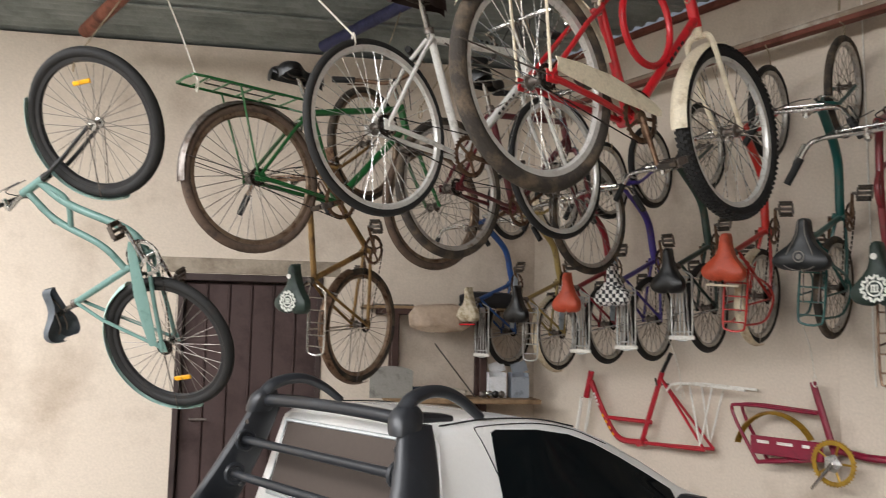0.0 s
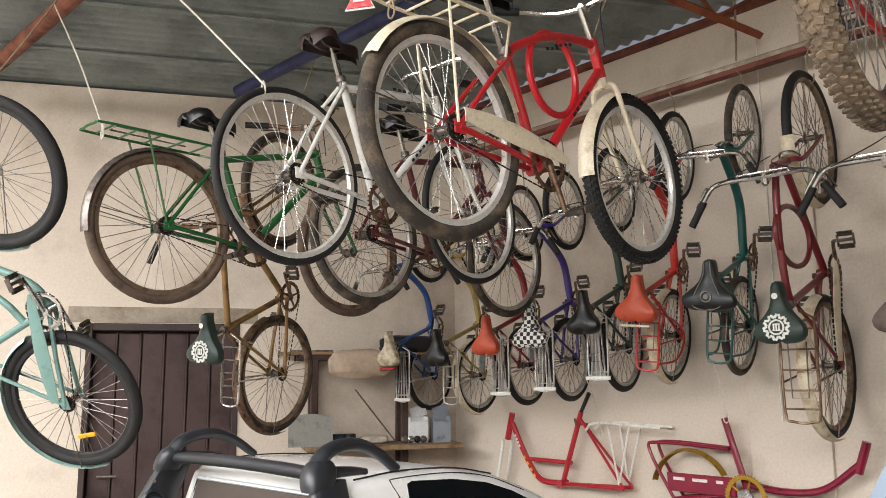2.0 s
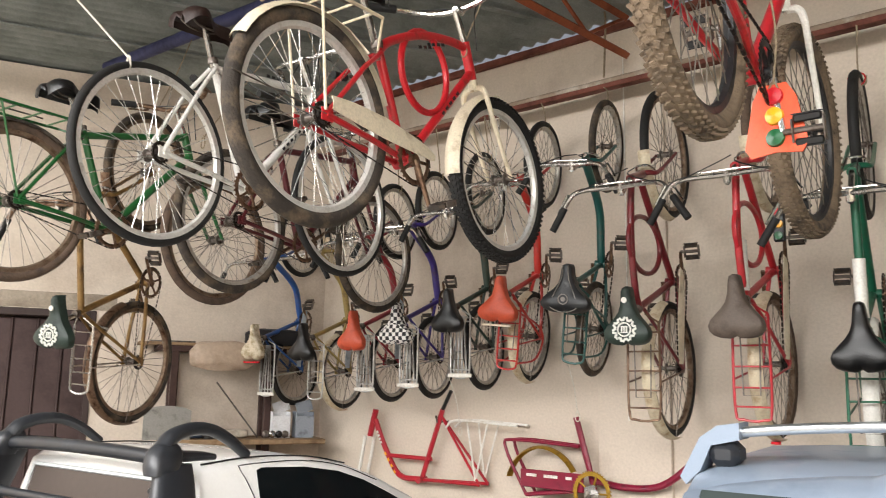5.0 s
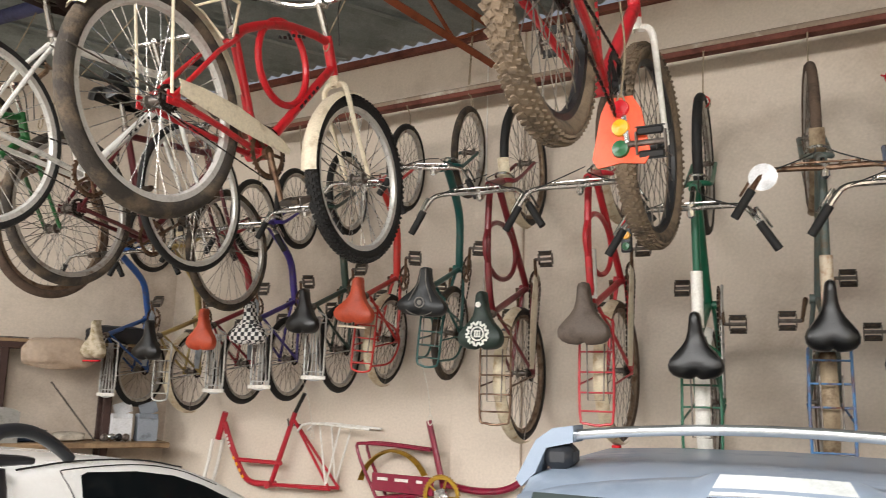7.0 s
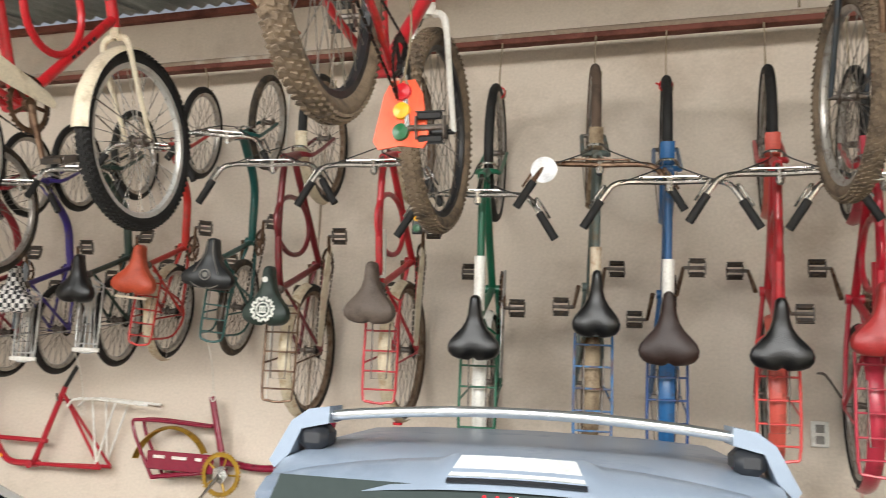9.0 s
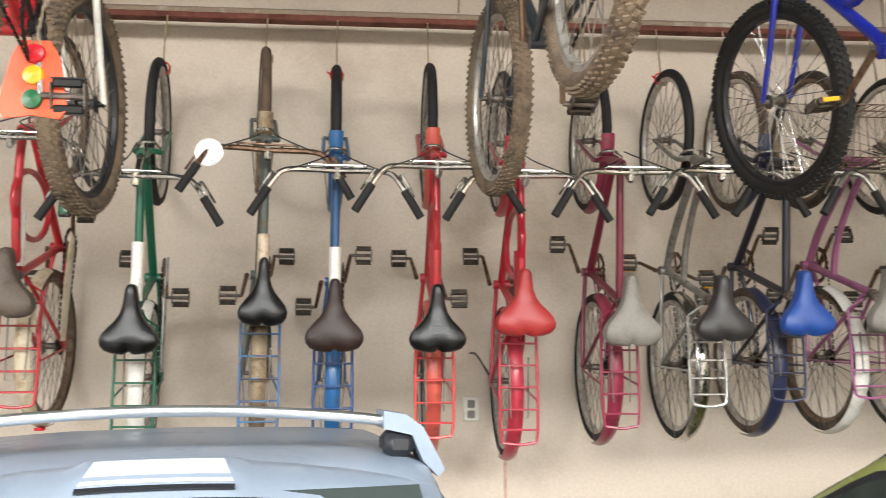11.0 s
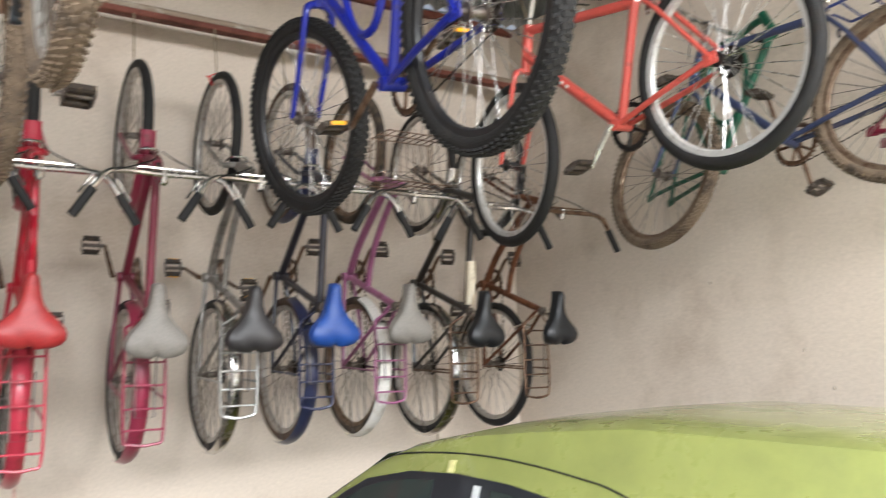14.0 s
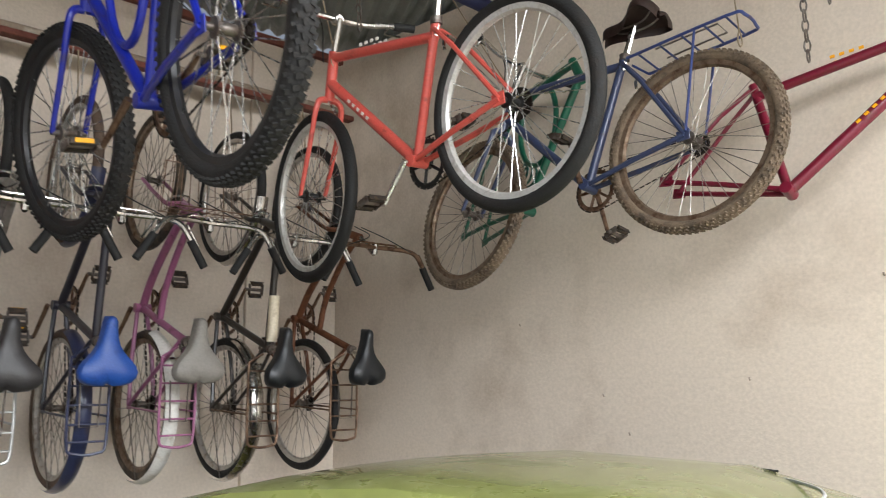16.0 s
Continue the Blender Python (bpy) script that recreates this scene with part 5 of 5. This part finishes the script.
# white pickup with a black sports bar
wp = thing("pickup_truck", frame_of((-2.663, -2.892, 0), (-0.073, 0.997, 0), (0, 0, 1)), "white single-cab pickup with a black sports bar", "pickup truck")
part("body", closed_loft([body_row(*r) for r in ((-1.60, 0.42, 0.86, 0.56), (-1.55, 0.35, 0.92, 0.63), (-0.9, 0.28, 0.945, 0.65), (0.1, 0.26, 0.955, 0.655), (1.1, 0.26, 0.965, 0.655), (1.75, 0.26, 0.93, 0.64), (2.15, 0.3, 0.84, 0.61), (2.40, 0.36, 0.74, 0.55), (2.45, 0.42, 0.64, 0.48))]), CAR_WHITE, wp)
wrows = [cab_row(*r) for r in ((0.045, 0.94, 0.965, 0.61, 0.58), (0.072, 0.94, 1.10, 0.61, 0.55), (0.105, 0.94, 1.325, 0.605, 0.485), (0.13, 0.94, 1.348, 0.60, 0.475), (0.30, 0.94, 1.360, 0.60, 0.47), (0.55, 0.94, 1.352, 0.60, 0.47), (0.78, 0.94, 1.318, 0.60, 0.465), (0.95, 0.94, 1.262, 0.60, 0.465), (1.15, 0.94, 1.170, 0.60, 0.475), (1.38, 0.94, 1.045, 0.60, 0.50), (1.58, 0.94, 0.965, 0.59, 0.53))]
part("cabin", closed_loft(wrows), CAR_WHITE, wp)
part("rear_window", end_pane(0.045, 1.02, 0.47, 0.088, 1.285, 0.415, -0.006, 0.0), BROWN_GLASS, wp, "tinted rear window with a brown-grey reflection in its colour")
part("rear_window_seal", M().tube([(0.036 + 0.043 * (z - 1.02) / 0.265, y, z) for y, z in ((-0.475, 1.01), (-0.422, 1.292), (0.422, 1.292), (0.475, 1.01))], 0.008, 6, True), PALE_TRIM, wp)
part("windscreen", end_pane(1.50, 0.99, 0.44, 0.86, 1.29, 0.36, 0.012, 0.02), GLASS_DARK, wp)
part("bed_cover", M().grid([[(x, y, 0.962 + 0.015 * (1 - (y / 0.6) ** 2)) for y in (-0.6, -0.4, -0.2, 0, 0.2, 0.4, 0.6)] for x in (-1.52, -1.0, -0.5, -0.02)], 0.02), TRIM_BLACK, wp, "black vinyl bed cover")
for x, y in ((-0.95, 1), (-0.95, -1), (1.75, 1), (1.75, -1)):
    car_wheel(wp, (x, y * 0.57, 0.31))
for s in (-1, 1):
    part("side_window", side_pane(wrows, ((0.335, 0.985, 1.315), (0.36, 0.985, 1.322), (0.55, 0.985, 1.312), (0.72, 0.985, 1.286), (0.86, 0.985, 1.244), (1.0, 0.985, 1.185), (1.14, 0.985, 1.118), (1.28, 0.985, 1.045)), s), GLASS_DARK, wp, "dark tinted side window")
    part("door_seam", side_line(wrows, ((0.44, 0.95), (0.37, 1.10), (0.30, 1.27), (0.272, 1.322), (0.30, 1.334), (0.55, 1.332), (0.76, 1.300), (0.95, 1.235)), s, 0.0018), SEAL, wp)
    part("roof_gutter", M().tube([(0.14, s * 0.452, 1.342), (0.35, s * 0.447, 1.354), (0.60, s * 0.445, 1.342), (0.80, s * 0.44, 1.306)], 0.003, 6, smooth=4), SEAL, wp)
    mr = part("mirror", M().box((1.18, s * 0.70, 1.0), (0.08, 0.14, 0.11), 0.03), TRIM_BLACK, wp)
    part("mirror_arm", M().tube([(1.18, s * 0.61, 0.96), (1.18, s * 0.66, 0.98)], 0.015, 8), TRIM_BLACK, mr)
    part("tail_light", M().box((-1.58, s * 0.52, 0.75), (0.05, 0.10, 0.26), 0.02), REDREF, wp)
    part("headlight", M().box((2.40, s * 0.40, 0.64), (0.08, 0.2, 0.12), 0.03), WHITE, wp)
bar = part("sports_bar", M().tube([(0, -0.44, 1.368), (0, -0.3, 1.374), (0, 0, 1.378), (0, 0.3, 1.374), (0, 0.44, 1.368)], 0.022, 12, smooth=4), TRIM_BLACK, wp, "black plastic sports bar")


def section(c, sx, sy):
    """A rounded upright blade's cross-section about c."""
    return [Vector((c[0] + sx * math.copysign(abs(math.cos(t)) ** 0.5, math.cos(t)), c[1] + sy * math.copysign(abs(math.sin(t)) ** 0.7, math.sin(t)), c[2])) for t in [2 * math.pi * (i + 0.5) / 14 for i in range(14)]]


for s in (-1, 1):
    knuckle = [section((0.01 - 0.005 * k, s * (0.452 + 0.004 * k), 1.420 - 0.016 * k), 0.052 * f, 0.042 * f) for k, f in enumerate((0.35, 0.75, 0.95, 1.0, 1.0, 0.95, 0.85))]
    part("knuckle", closed_loft(knuckle), TRIM_BLACK, bar)
    leg = [section((0.02 - 0.10 * k / 8 - 0.05 * (k / 8) ** 2, s * (0.476 + 0.165 * (k / 8) ** 0.9), 1.352 - 0.41 * k / 8), 0.062 + 0.045 * k / 8, 0.026 + 0.012 * math.sin(math.pi * k / 8)) for k in range(9)]
    part("leg", closed_loft(leg), TRIM_BLACK, bar)
    part("fin", M().tube([(-0.005, s * 0.452, 1.395), (0.03, s * 0.447, 1.430), (0.10, s * 0.44, 1.450), (0.18, s * 0.436, 1.446), (0.26, s * 0.432, 1.412), (0.335, s * 0.43, 1.360)], [0.034, 0.021], 12, smooth=5, flat=0.75), TRIM_BLACK, bar)
    part("fin_base", M().tube([(0.03, s * 0.45, 1.372), (0.14, s * 0.445, 1.368), (0.20, s * 0.44, 1.362)], [0.02, 0.010], 8, smooth=3), TRIM_BLACK, bar)
    part("bolt", M().lathe([(0.0, 0), (0.009, 0), (0.007, 0.006), (0.0, 0.007)], 10, (-0.06, s * 0.487 - 0.004, 1.285), closed=False), CHROME, bar)
for z, x in ((1.212, -0.055), (1.085, -0.095)):
    tb = part("cross_tube", M().tube([(x, -0.50, z), (x, 0.50, z)], 0.016, 10), TRIM_BLACK, bar)
    for s in (-1, 1):
        part("collar", M().tube([(x + 0.036 * math.cos(t), s * 0.497, z + 0.036 * math.sin(t)) for t in [2 * math.pi * i / 16 for i in range(16)]], 0.009, 7, True), TRIM_BLACK, tb)

BAR_ALU = mat("polished_aluminium", "c9cccf", 0.28, 1.0, "aeb1b4", 0.15, 6, 0.0, 200, vary=0.03)
# silver-blue estate car, its tail towards the yard
sv = thing("estate_car", frame_of((-0.218, -2.468, -0.016), (-0.154, 0.988, 0), (0, 0, 1)), "silver-blue estate car with a roof bar and tailgate spoiler", "car")
part("body", closed_loft([body_row(*r) for r in ((-0.62, 0.42, 0.88, 0.52), (-0.57, 0.34, 0.96, 0.61), (-0.2, 0.28, 0.97, 0.65), (0.6, 0.26, 0.97, 0.655), (1.3, 0.26, 0.97, 0.65), (1.75, 0.27, 0.90, 0.63), (2.05, 0.32, 0.80, 0.59), (2.22, 0.42, 0.66, 0.50))]), CAR_SILVER, sv)
srows = [cab_row(*r) for r in ((-0.55, 0.95, 0.985, 0.60, 0.57), (-0.40, 0.95, 1.125, 0.61, 0.53), (-0.25, 0.95, 1.335, 0.61, 0.485), (-0.17, 0.95, 1.430, 0.61, 0.475), (-0.06, 0.95, 1.470, 0.61, 0.478), (0.15, 0.95, 1.482, 0.61, 0.48), (0.6, 0.95, 1.482, 0.61, 0.48), (0.9, 0.95, 1.455, 0.61, 0.475), (1.12, 0.95, 1.37, 0.61, 0.47), (1.40, 0.95, 1.18, 0.60, 0.50), (1.68, 0.95, 0.985, 0.59, 0.54))]
part("cabin", closed_loft(srows), CAR_SILVER, sv)
part("tailgate_window", end_pane(-0.47, 1.06, 0.49, -0.218, 1.430, 0.425, -0.012, 0.02), SCREEN_GLASS, sv, "dark reflecting tailgate window")
part("windscreen", end_pane(1.58, 1.02, 0.50, 1.10, 1.37, 0.42, 0.02, 0.02), GLASS_DARK, sv)
crest = lambda y: 1.476 - 0.05 * (abs(y) / 0.47) ** 2.2
bump = lambda y: 0.016 * max(0.0, min(1.0, (0.150 - abs(y)) / 0.035))
ys = [-0.468, -0.44, -0.38, -0.30, -0.22, -0.152, -0.145, -0.118, -0.112, -0.06, 0, 0.06, 0.112, 0.118, 0.145, 0.152, 0.22, 0.30, 0.38, 0.44, 0.468]
sect = lambda y: [Vector((-0.05, y, crest(y) - 0.004)), Vector((-0.12, y, crest(y) + 0.6 * bump(y))), Vector((-0.165, y, crest(y) - 0.003 + bump(y))), Vector((-0.215, y, crest(y) - 0.026 + 0.9 * bump(y))), Vector((-0.240 + 0.04 * (abs(y) / 0.47) ** 3, y, crest(y) - 0.042)), Vector((-0.205, y, crest(y) - 0.048)), Vector((-0.12, y, crest(y) - 0.035))]
spoiler = part("spoiler", closed_loft([sect(y) for y in ys]), CAR_SILVER, sv, "raised tailgate spoiler")
face = lambda y, t: Vector((-0.165 - 0.085 * t - 0.005, y, crest(y) + 0.016 - 0.003 - 0.056 * t + 0.004))
part("brake_lamp", M().grid([[face(y * (0.098 + 0.03 * t), t) for y in (-1, -0.5, 0, 0.5, 1)] for t in (0.10, 0.3, 0.5, 0.64)], 0.006, (0.5, 0, -0.5)), PALE_TRIM, spoiler, "pale high brake lamp lens")
# black strip painting the shadow below the lamp lens
part("lamp_shadow_strip", M().grid([[face(y * 0.120, t) for y in (-1, -0.5, 0, 0.5, 1)] for t in (0.70, 0.76, 0.80)], 0.006, (0.5, 0, -0.5)), TRIM_BLACK, spoiler)
rb = part("roof_bar", M().tube([(0, y, 1.532 + 0.024 * (1 - (y / 0.40) ** 2)) for y in (-0.41, -0.3, -0.15, 0, 0.15, 0.3, 0.41)], 0.0085, 10, smooth=3, flat=1.3), BAR_ALU, sv, "polished aluminium roof bar")
for s in (-1, 1):
    prof = [(0.392, 1.552), (0.435, 1.545), (0.470, 1.520), (0.512, 1.44), (0.500, 1.425), (0.470, 1.455), (0.448, 1.505), (0.392, 1.518)]
    foot = [Vector((x, s * y, z)) for x in (-0.035, 0.06) for y, z in prof]
    part("bar_foot", M().add(foot, [tuple(range(7, -1, -1)), tuple(range(8, 16))] + [(i, (i + 1) % 8, (i + 1) % 8 + 8, i + 8) for i in range(8)]), CAR_SILVER, rb, smooth=False)
    part("foot_pad", M().box((0.01, s * 0.425, 1.488), (0.09, 0.06, 0.05), 0.015), TRIM_BLACK, rb)
    part("roof_rail_seam", side_line(srows, ((-0.14, 1.395), (0.15, 1.43), (0.6, 1.43), (0.9, 1.40)), s, 0.004), SEAL, sv)
    part("rear_side_window", side_pane(srows, ((-0.20, 1.00, 1.30), (0.0, 1.00, 1.385), (0.25, 1.00, 1.395), (0.42, 1.00, 1.395)), s), GLASS_DARK, sv)
    part("front_side_window", side_pane(srows, ((0.48, 1.00, 1.395), (0.8, 1.00, 1.38), (1.0, 1.00, 1.32), (1.25, 1.00, 1.18)), s), GLASS_DARK, sv)
    part("mirror", M().box((1.12, s * 0.68, 1.03), (0.08, 0.14, 0.10), 0.03), CAR_SILVER, sv)
    part("tail_light", M().box((-0.58, s * 0.52, 0.85), (0.06, 0.10, 0.22), 0.02), REDREF, sv)
    part("headlight", M().box((2.16, s * 0.40, 0.64), (0.08, 0.2, 0.12), 0.03), WHITE, sv)
for x, y in ((0.0, 1), (0.0, -1), (1.65, 1), (1.65, -1)):
    car_wheel(sv, (x, y * 0.57, 0.31))
on_glass = lambda y, t: Vector((-0.218 - 0.252 * t - 0.020, y, 1.430 - 0.370 * t + 0.010))
for k in range(5):
    y = 0.052 - 0.011 * k
    part("sticker_stroke", M().tube([on_glass(y, 0.035 + 0.012 * (k % 2)), on_glass(y - 0.006 * (1 - 2 * (k % 2)), 0.082)], 0.003, 5), REDREF, sv)
for k in range(6):
    y = -0.004 - 0.010 * k
    part("sticker_stroke", M().tube([on_glass(y, 0.035 + 0.02 * (k % 3)), on_glass(y - 0.004, 0.084)], 0.003, 5), WHITE, sv)

# olive green hatchback
gbody = [(-1.9, 0.42, 0.80, 0.60), (-1.84, 0.34, 0.92, 0.74), (-1.2, 0.27, 0.97, 0.79), (0, 0.25, 0.98, 0.80), (0.95, 0.25, 0.98, 0.79), (1.45, 0.27, 0.90, 0.76), (1.80, 0.34, 0.72, 0.68), (1.86, 0.42, 0.60, 0.58)]
gcab = [(-1.86, 0.96, 0.985, 0.74, 0.62), (-1.62, 0.96, 1.28, 0.76, 0.55), (-1.35, 0.96, 1.365, 0.77, 0.56), (-0.9, 0.96, 1.488, 0.78, 0.565), (-0.3, 0.96, 1.515, 0.78, 0.57), (0.0, 0.96, 1.495, 0.78, 0.57), (0.2, 0.96, 1.475, 0.78, 0.57), (0.45, 0.96, 1.425, 0.78, 0.565), (0.62, 0.96, 1.36, 0.78, 0.57), (0.8, 0.96, 1.25, 0.775, 0.59), (1.18, 0.96, 0.985, 0.76, 0.66)]
gp, grows = vehicle(frame_of((2.39, -2.06, 0), (-0.30, 0.954, 0), (0, 0, 1)), "olive green hatchback with black window pillars", "car", CAR_GREEN, gbody, gcab, 0.80, 1.5, "car", (-1.2, 1.15))
part("windscreen", end_pane(1.10, 1.02, 0.62, 0.62, 1.36, 0.50, 0.02, 0.02), GLASS_CLEAR, gp)
part("rear_window", end_pane(-1.80, 1.05, 0.6, -1.42, 1.40, 0.5, -0.02, 0.02), GLASS_CLEAR, gp)
top = ((-0.78, 1.06), (-0.66, 1.13), (-0.50, 1.20), (-0.26, 1.282), (-0.12, 1.312), (0.04, 1.338), (0.22, 1.351), (0.42, 1.345), (0.61, 1.309), (0.70, 1.265), (0.79, 1.212), (0.87, 1.155), (0.95, 1.09), (1.04, 1.02))
for s in (-1, 1):
    part("pillar_trim", side_pane(grows, [(x, 0.99, z) for x, z in top], s, 0.006), TRIM_BLACK, gp)
    part("front_window", side_pane(grows, [(x, 1.0, z - 0.022) for x, z in ((0.31, 1.35), (0.42, 1.345), (0.52, 1.330), (0.61, 1.305), (0.70, 1.258), (0.79, 1.200), (0.87, 1.140), (0.94, 1.08))], s, 0.011), GLASS_CLEAR, gp)
    part("rear_side_window", side_pane(grows, [(x, 1.0, z - 0.022) for x, z in ((-0.68, 1.11), (-0.50, 1.195), (-0.26, 1.280), (-0.12, 1.310), (0.04, 1.337), (0.09, 1.341))], s, 0.011), GLASS_CLEAR, gp)
    part("pillar_strip", side_pane(grows, ((0.128, 1.0, 1.325), (0.152, 1.0, 1.327)), s, 0.012), PALE_TRIM, gp, "pale grey strip on the door pillar")
    part("tape", side_pane(grows, ((0.245, 1.352, 1.385), (0.27, 1.352, 1.385)), s, 0.004), mat("cream_tape", "cfc98a", 0.6), gp, "strip of pale tape")
    part("door_seam", side_line(grows, ((-0.72, 1.12), (-0.60, 1.20), (-0.42, 1.292), (-0.27, 1.349), (-0.18, 1.367), (-0.03, 1.389), (0.14, 1.403), (0.31, 1.402), (0.5, 1.385), (0.66, 1.33)), s, 0.0028), SEAL, gp)
    part("roof_gutter", M().tube([(-0.98, s * 0.528, 1.462), (-0.77, s * 0.530, 1.478), (-0.51, s * 0.532, 1.488), (-0.23, s * 0.532, 1.488), (-0.03, s * 0.530, 1.474)], 0.004, 6, smooth=4), SEAL, gp)
    part("mirror", M().box((0.75, s * 0.88, 1.04), (0.1, 0.18, 0.13), 0.04), CAR_GREEN, gp)
    part("headlight", M().box((1.70, s * 0.5, 0.66), (0.12, 0.26, 0.14), 0.04), WHITE, gp)
    part("tail_light", M().box((-1.86, s * 0.62, 0.85), (0.06, 0.14, 0.2), 0.02), REDREF, gp)
part("hatch_seam", M().tube([(-1.16 + 0.23 * (abs(y) / 0.53) ** 2, y, 1.452 - 0.004 * (abs(y) / 0.53) ** 3) for y in (-0.53, -0.4, -0.2, 0, 0.2, 0.4, 0.53)], 0.005, 6, smooth=3), PALE_TRIM, gp, "pale sealing strip above the tailgate")

# ---- loose things hung among the bicycles ----
sg = thing("warning_triangle", frame_of((-1.78, -3.02, 2.695), (0.55, -0.8, 0), (0, 0, 1)), "small red and white warning triangle on a fender", "sign")
tri = lambda k, x: [Vector((x, k * 0.055, -k * 0.045)), Vector((x, -k * 0.055, -k * 0.045)), Vector((x, 0, k * 0.06))]
for nm, k, x, mt in (("border", 0.8, 0.0, WHITE), ("red_band", 0.7, 0.004, REDREF), ("centre", 0.34, 0.008, WHITE)):
    a, b = tri(k, x), tri(k, x - 0.004)
    part(nm, M().add(a + b, [(0, 1, 2), (5, 4, 3), (0, 3, 4, 1), (1, 4, 5, 2), (2, 5, 3, 0)]), mt, sg, smooth=False)

mf = thing("orange_flap", frame_of((-0.60, -2.25, 2.25), (0, -1, 0), (0, 0, 1)), "orange plastic mud flap with red, amber and green lenses", "mud flap")
fl = [(-0.034, 0.092), (0.03, 0.092), (0.052, 0.055), (0.075, -0.065), (0.06, -0.088), (0.0, -0.080), (-0.06, -0.088), (-0.075, -0.065), (-0.052, 0.055)]
part("flap", M().add([Vector((0.0, y, z)) for y, z in fl] + [Vector((-0.006, y, z)) for y, z in fl], [tuple(range(9)), tuple(range(17, 8, -1))] + [(i, i + 9, (i + 1) % 9 + 9, (i + 1) % 9) for i in range(9)]), ORANGEP, mf, smooth=False)
for z, mt in ((0.06, REDREF), (0.01, YELLOW), (-0.045, GREENREF)):
    part("lens", M().lathe([(0.0, 0), (0.023, 0), (0.021, 0.008), (0.0, 0.011)], 18, (0, 0, 0), closed=False), mt, mf).matrix_basis = Matrix.Translation((0.001, 0, z)) @ pose(0, 0, 0, 0, 0, -90)
rope((-0.60, -2.25, 2.60), (-0.60, -2.25, 2.34), TWINE, 0.003, "thin twine holding a mud flap")

rm = thing("mirror", frame_of((-0.465, -1.05, 2.41), (0, -1, 0), (0, 0, 1)), "round bicycle mirror clamped to a handlebar", "mirror")
part("glass", M().lathe([(0.0, 0), (0.05, 0), (0.052, 0.006), (0.0, 0.008)], 24, closed=False), mat("mirror_glass", "e8e8e8", 0.12, 0.0), rm).matrix_basis = pose(0, 0, 0, 0, 0, -90)
part("stalk", M().tube([(-0.005, 0, 0), (-0.03, 0.03, 0.03), (-0.02, 0.06, 0.03)], 0.004, 6, smooth=3), CHROME, rm)

bicycle(frame_of((3.321, -2.371, 2.135), (0.108, -0.990, -0.091), (0.229, -0.065, 0.971)), "maroon bare bicycle frame hung from a chain", name="bare_frame", frame="6a1028", decal=YELLOW, style="mtb", wheels=False, front=False, seat=False, chain=False, bare=True)
bicycle(frame_of((3.368, -1.340, 2.104), (-0.184, -0.954, 0.237), (0.197, 0.201, 0.960)), "dark green bare bicycle frame with a coiled lock", name="bare_frame", frame="14553f", style="ring", wheels=False, front=False, seat=False, chain=False, bare=True, coil=True)


def chain_run(a, b):
    a, b = Vector(a), Vector(b)
    n = int((b - a).length / 0.034)
    m = M()
    for i in range(n):
        c = a.lerp(b, (i + 0.5) / n)
        d = (b - a).normalized()
        u = Vector((1, 0, 0)) if i % 2 else Vector((0, 1, 0))
        u = (u - d * u.dot(d)).normalized()
        m.tube([c + d * (0.022 * math.cos(t)) + u * (0.010 * math.sin(t)) for t in [math.pi * k / 4 for k in range(8)]], 0.0032, 5, True)
    return solid("steel_chain", m, STEEL, "steel link chain hanging from the roof", "chain", "chains from the roof")


chain_run((3.25, -3.0, 3.62), (3.22, -3.02, 2.72))
chain_run((3.33, -3.06, 3.62), (3.32, -3.06, 2.9))
chain_run((2.44, -1.66, 3.62), (2.44, -1.70, 3.05))

solid("wall_cable", M().tube([(-2.17, -0.035, 1.42), (-2.175, -0.034, 1.7), (-2.168, -0.036, 2.2), (-2.17, -0.034, 3.6)], 0.004, 6, smooth=3), WHITE, "thin white cable up the wall from a socket", "cable")
for x, z in ((-3.26, 1.50), (-2.42, 1.62)):
    rope((x, -0.3, z + 0.16), (x + 0.02, -0.2, z - 0.16), ROPE, 0.003, "loose end of white string hanging down")

tl = thing("signal_toy", frame_of((-1.10, -0.70, 2.30), (0, -1, 0), (0, 0, 1)), "small black plastic bar with red, amber and green lenses", "reflector")
part("bar", M().box((0, 0, 0), (0.02, 0.05, 0.15), 0.008), BLACK, tl)
for z, mt in ((0.05, REDREF), (0.0, YELLOW), (-0.05, GREENREF)):
    part("lens", M().lathe([(0.0, 0), (0.019, 0), (0.017, 0.008), (0.0, 0.010)], 16, closed=False), mt, tl).matrix_basis = Matrix.Translation((0.010, 0, z)) @ pose(0, 0, 0, 0, 0, -90)
part("clip", M().tube([(-0.008, 0, 0.04), (-0.05, -0.03, 0.05), (-0.10, -0.07, 0.06)], 0.005, 6, smooth=3), BLACK, tl)
CHIP = mat("plaster_chip", "8f8375", 0.95)
for y, z in ((-1.85, 1.69), (-1.97, 1.53), (-2.5, 1.75), (-1.4, 2.02), (-3.0, 2.1)):
    setting("plaster_chip", M().tube([RC + RDIR * (-y) + Vector((-0.004, 0, z)), RC + RDIR * (-y + 0.004) + Vector((-0.004, 0, z - 0.012))], 0.004, 6), CHIP, "small chip in the plaster", "chip")
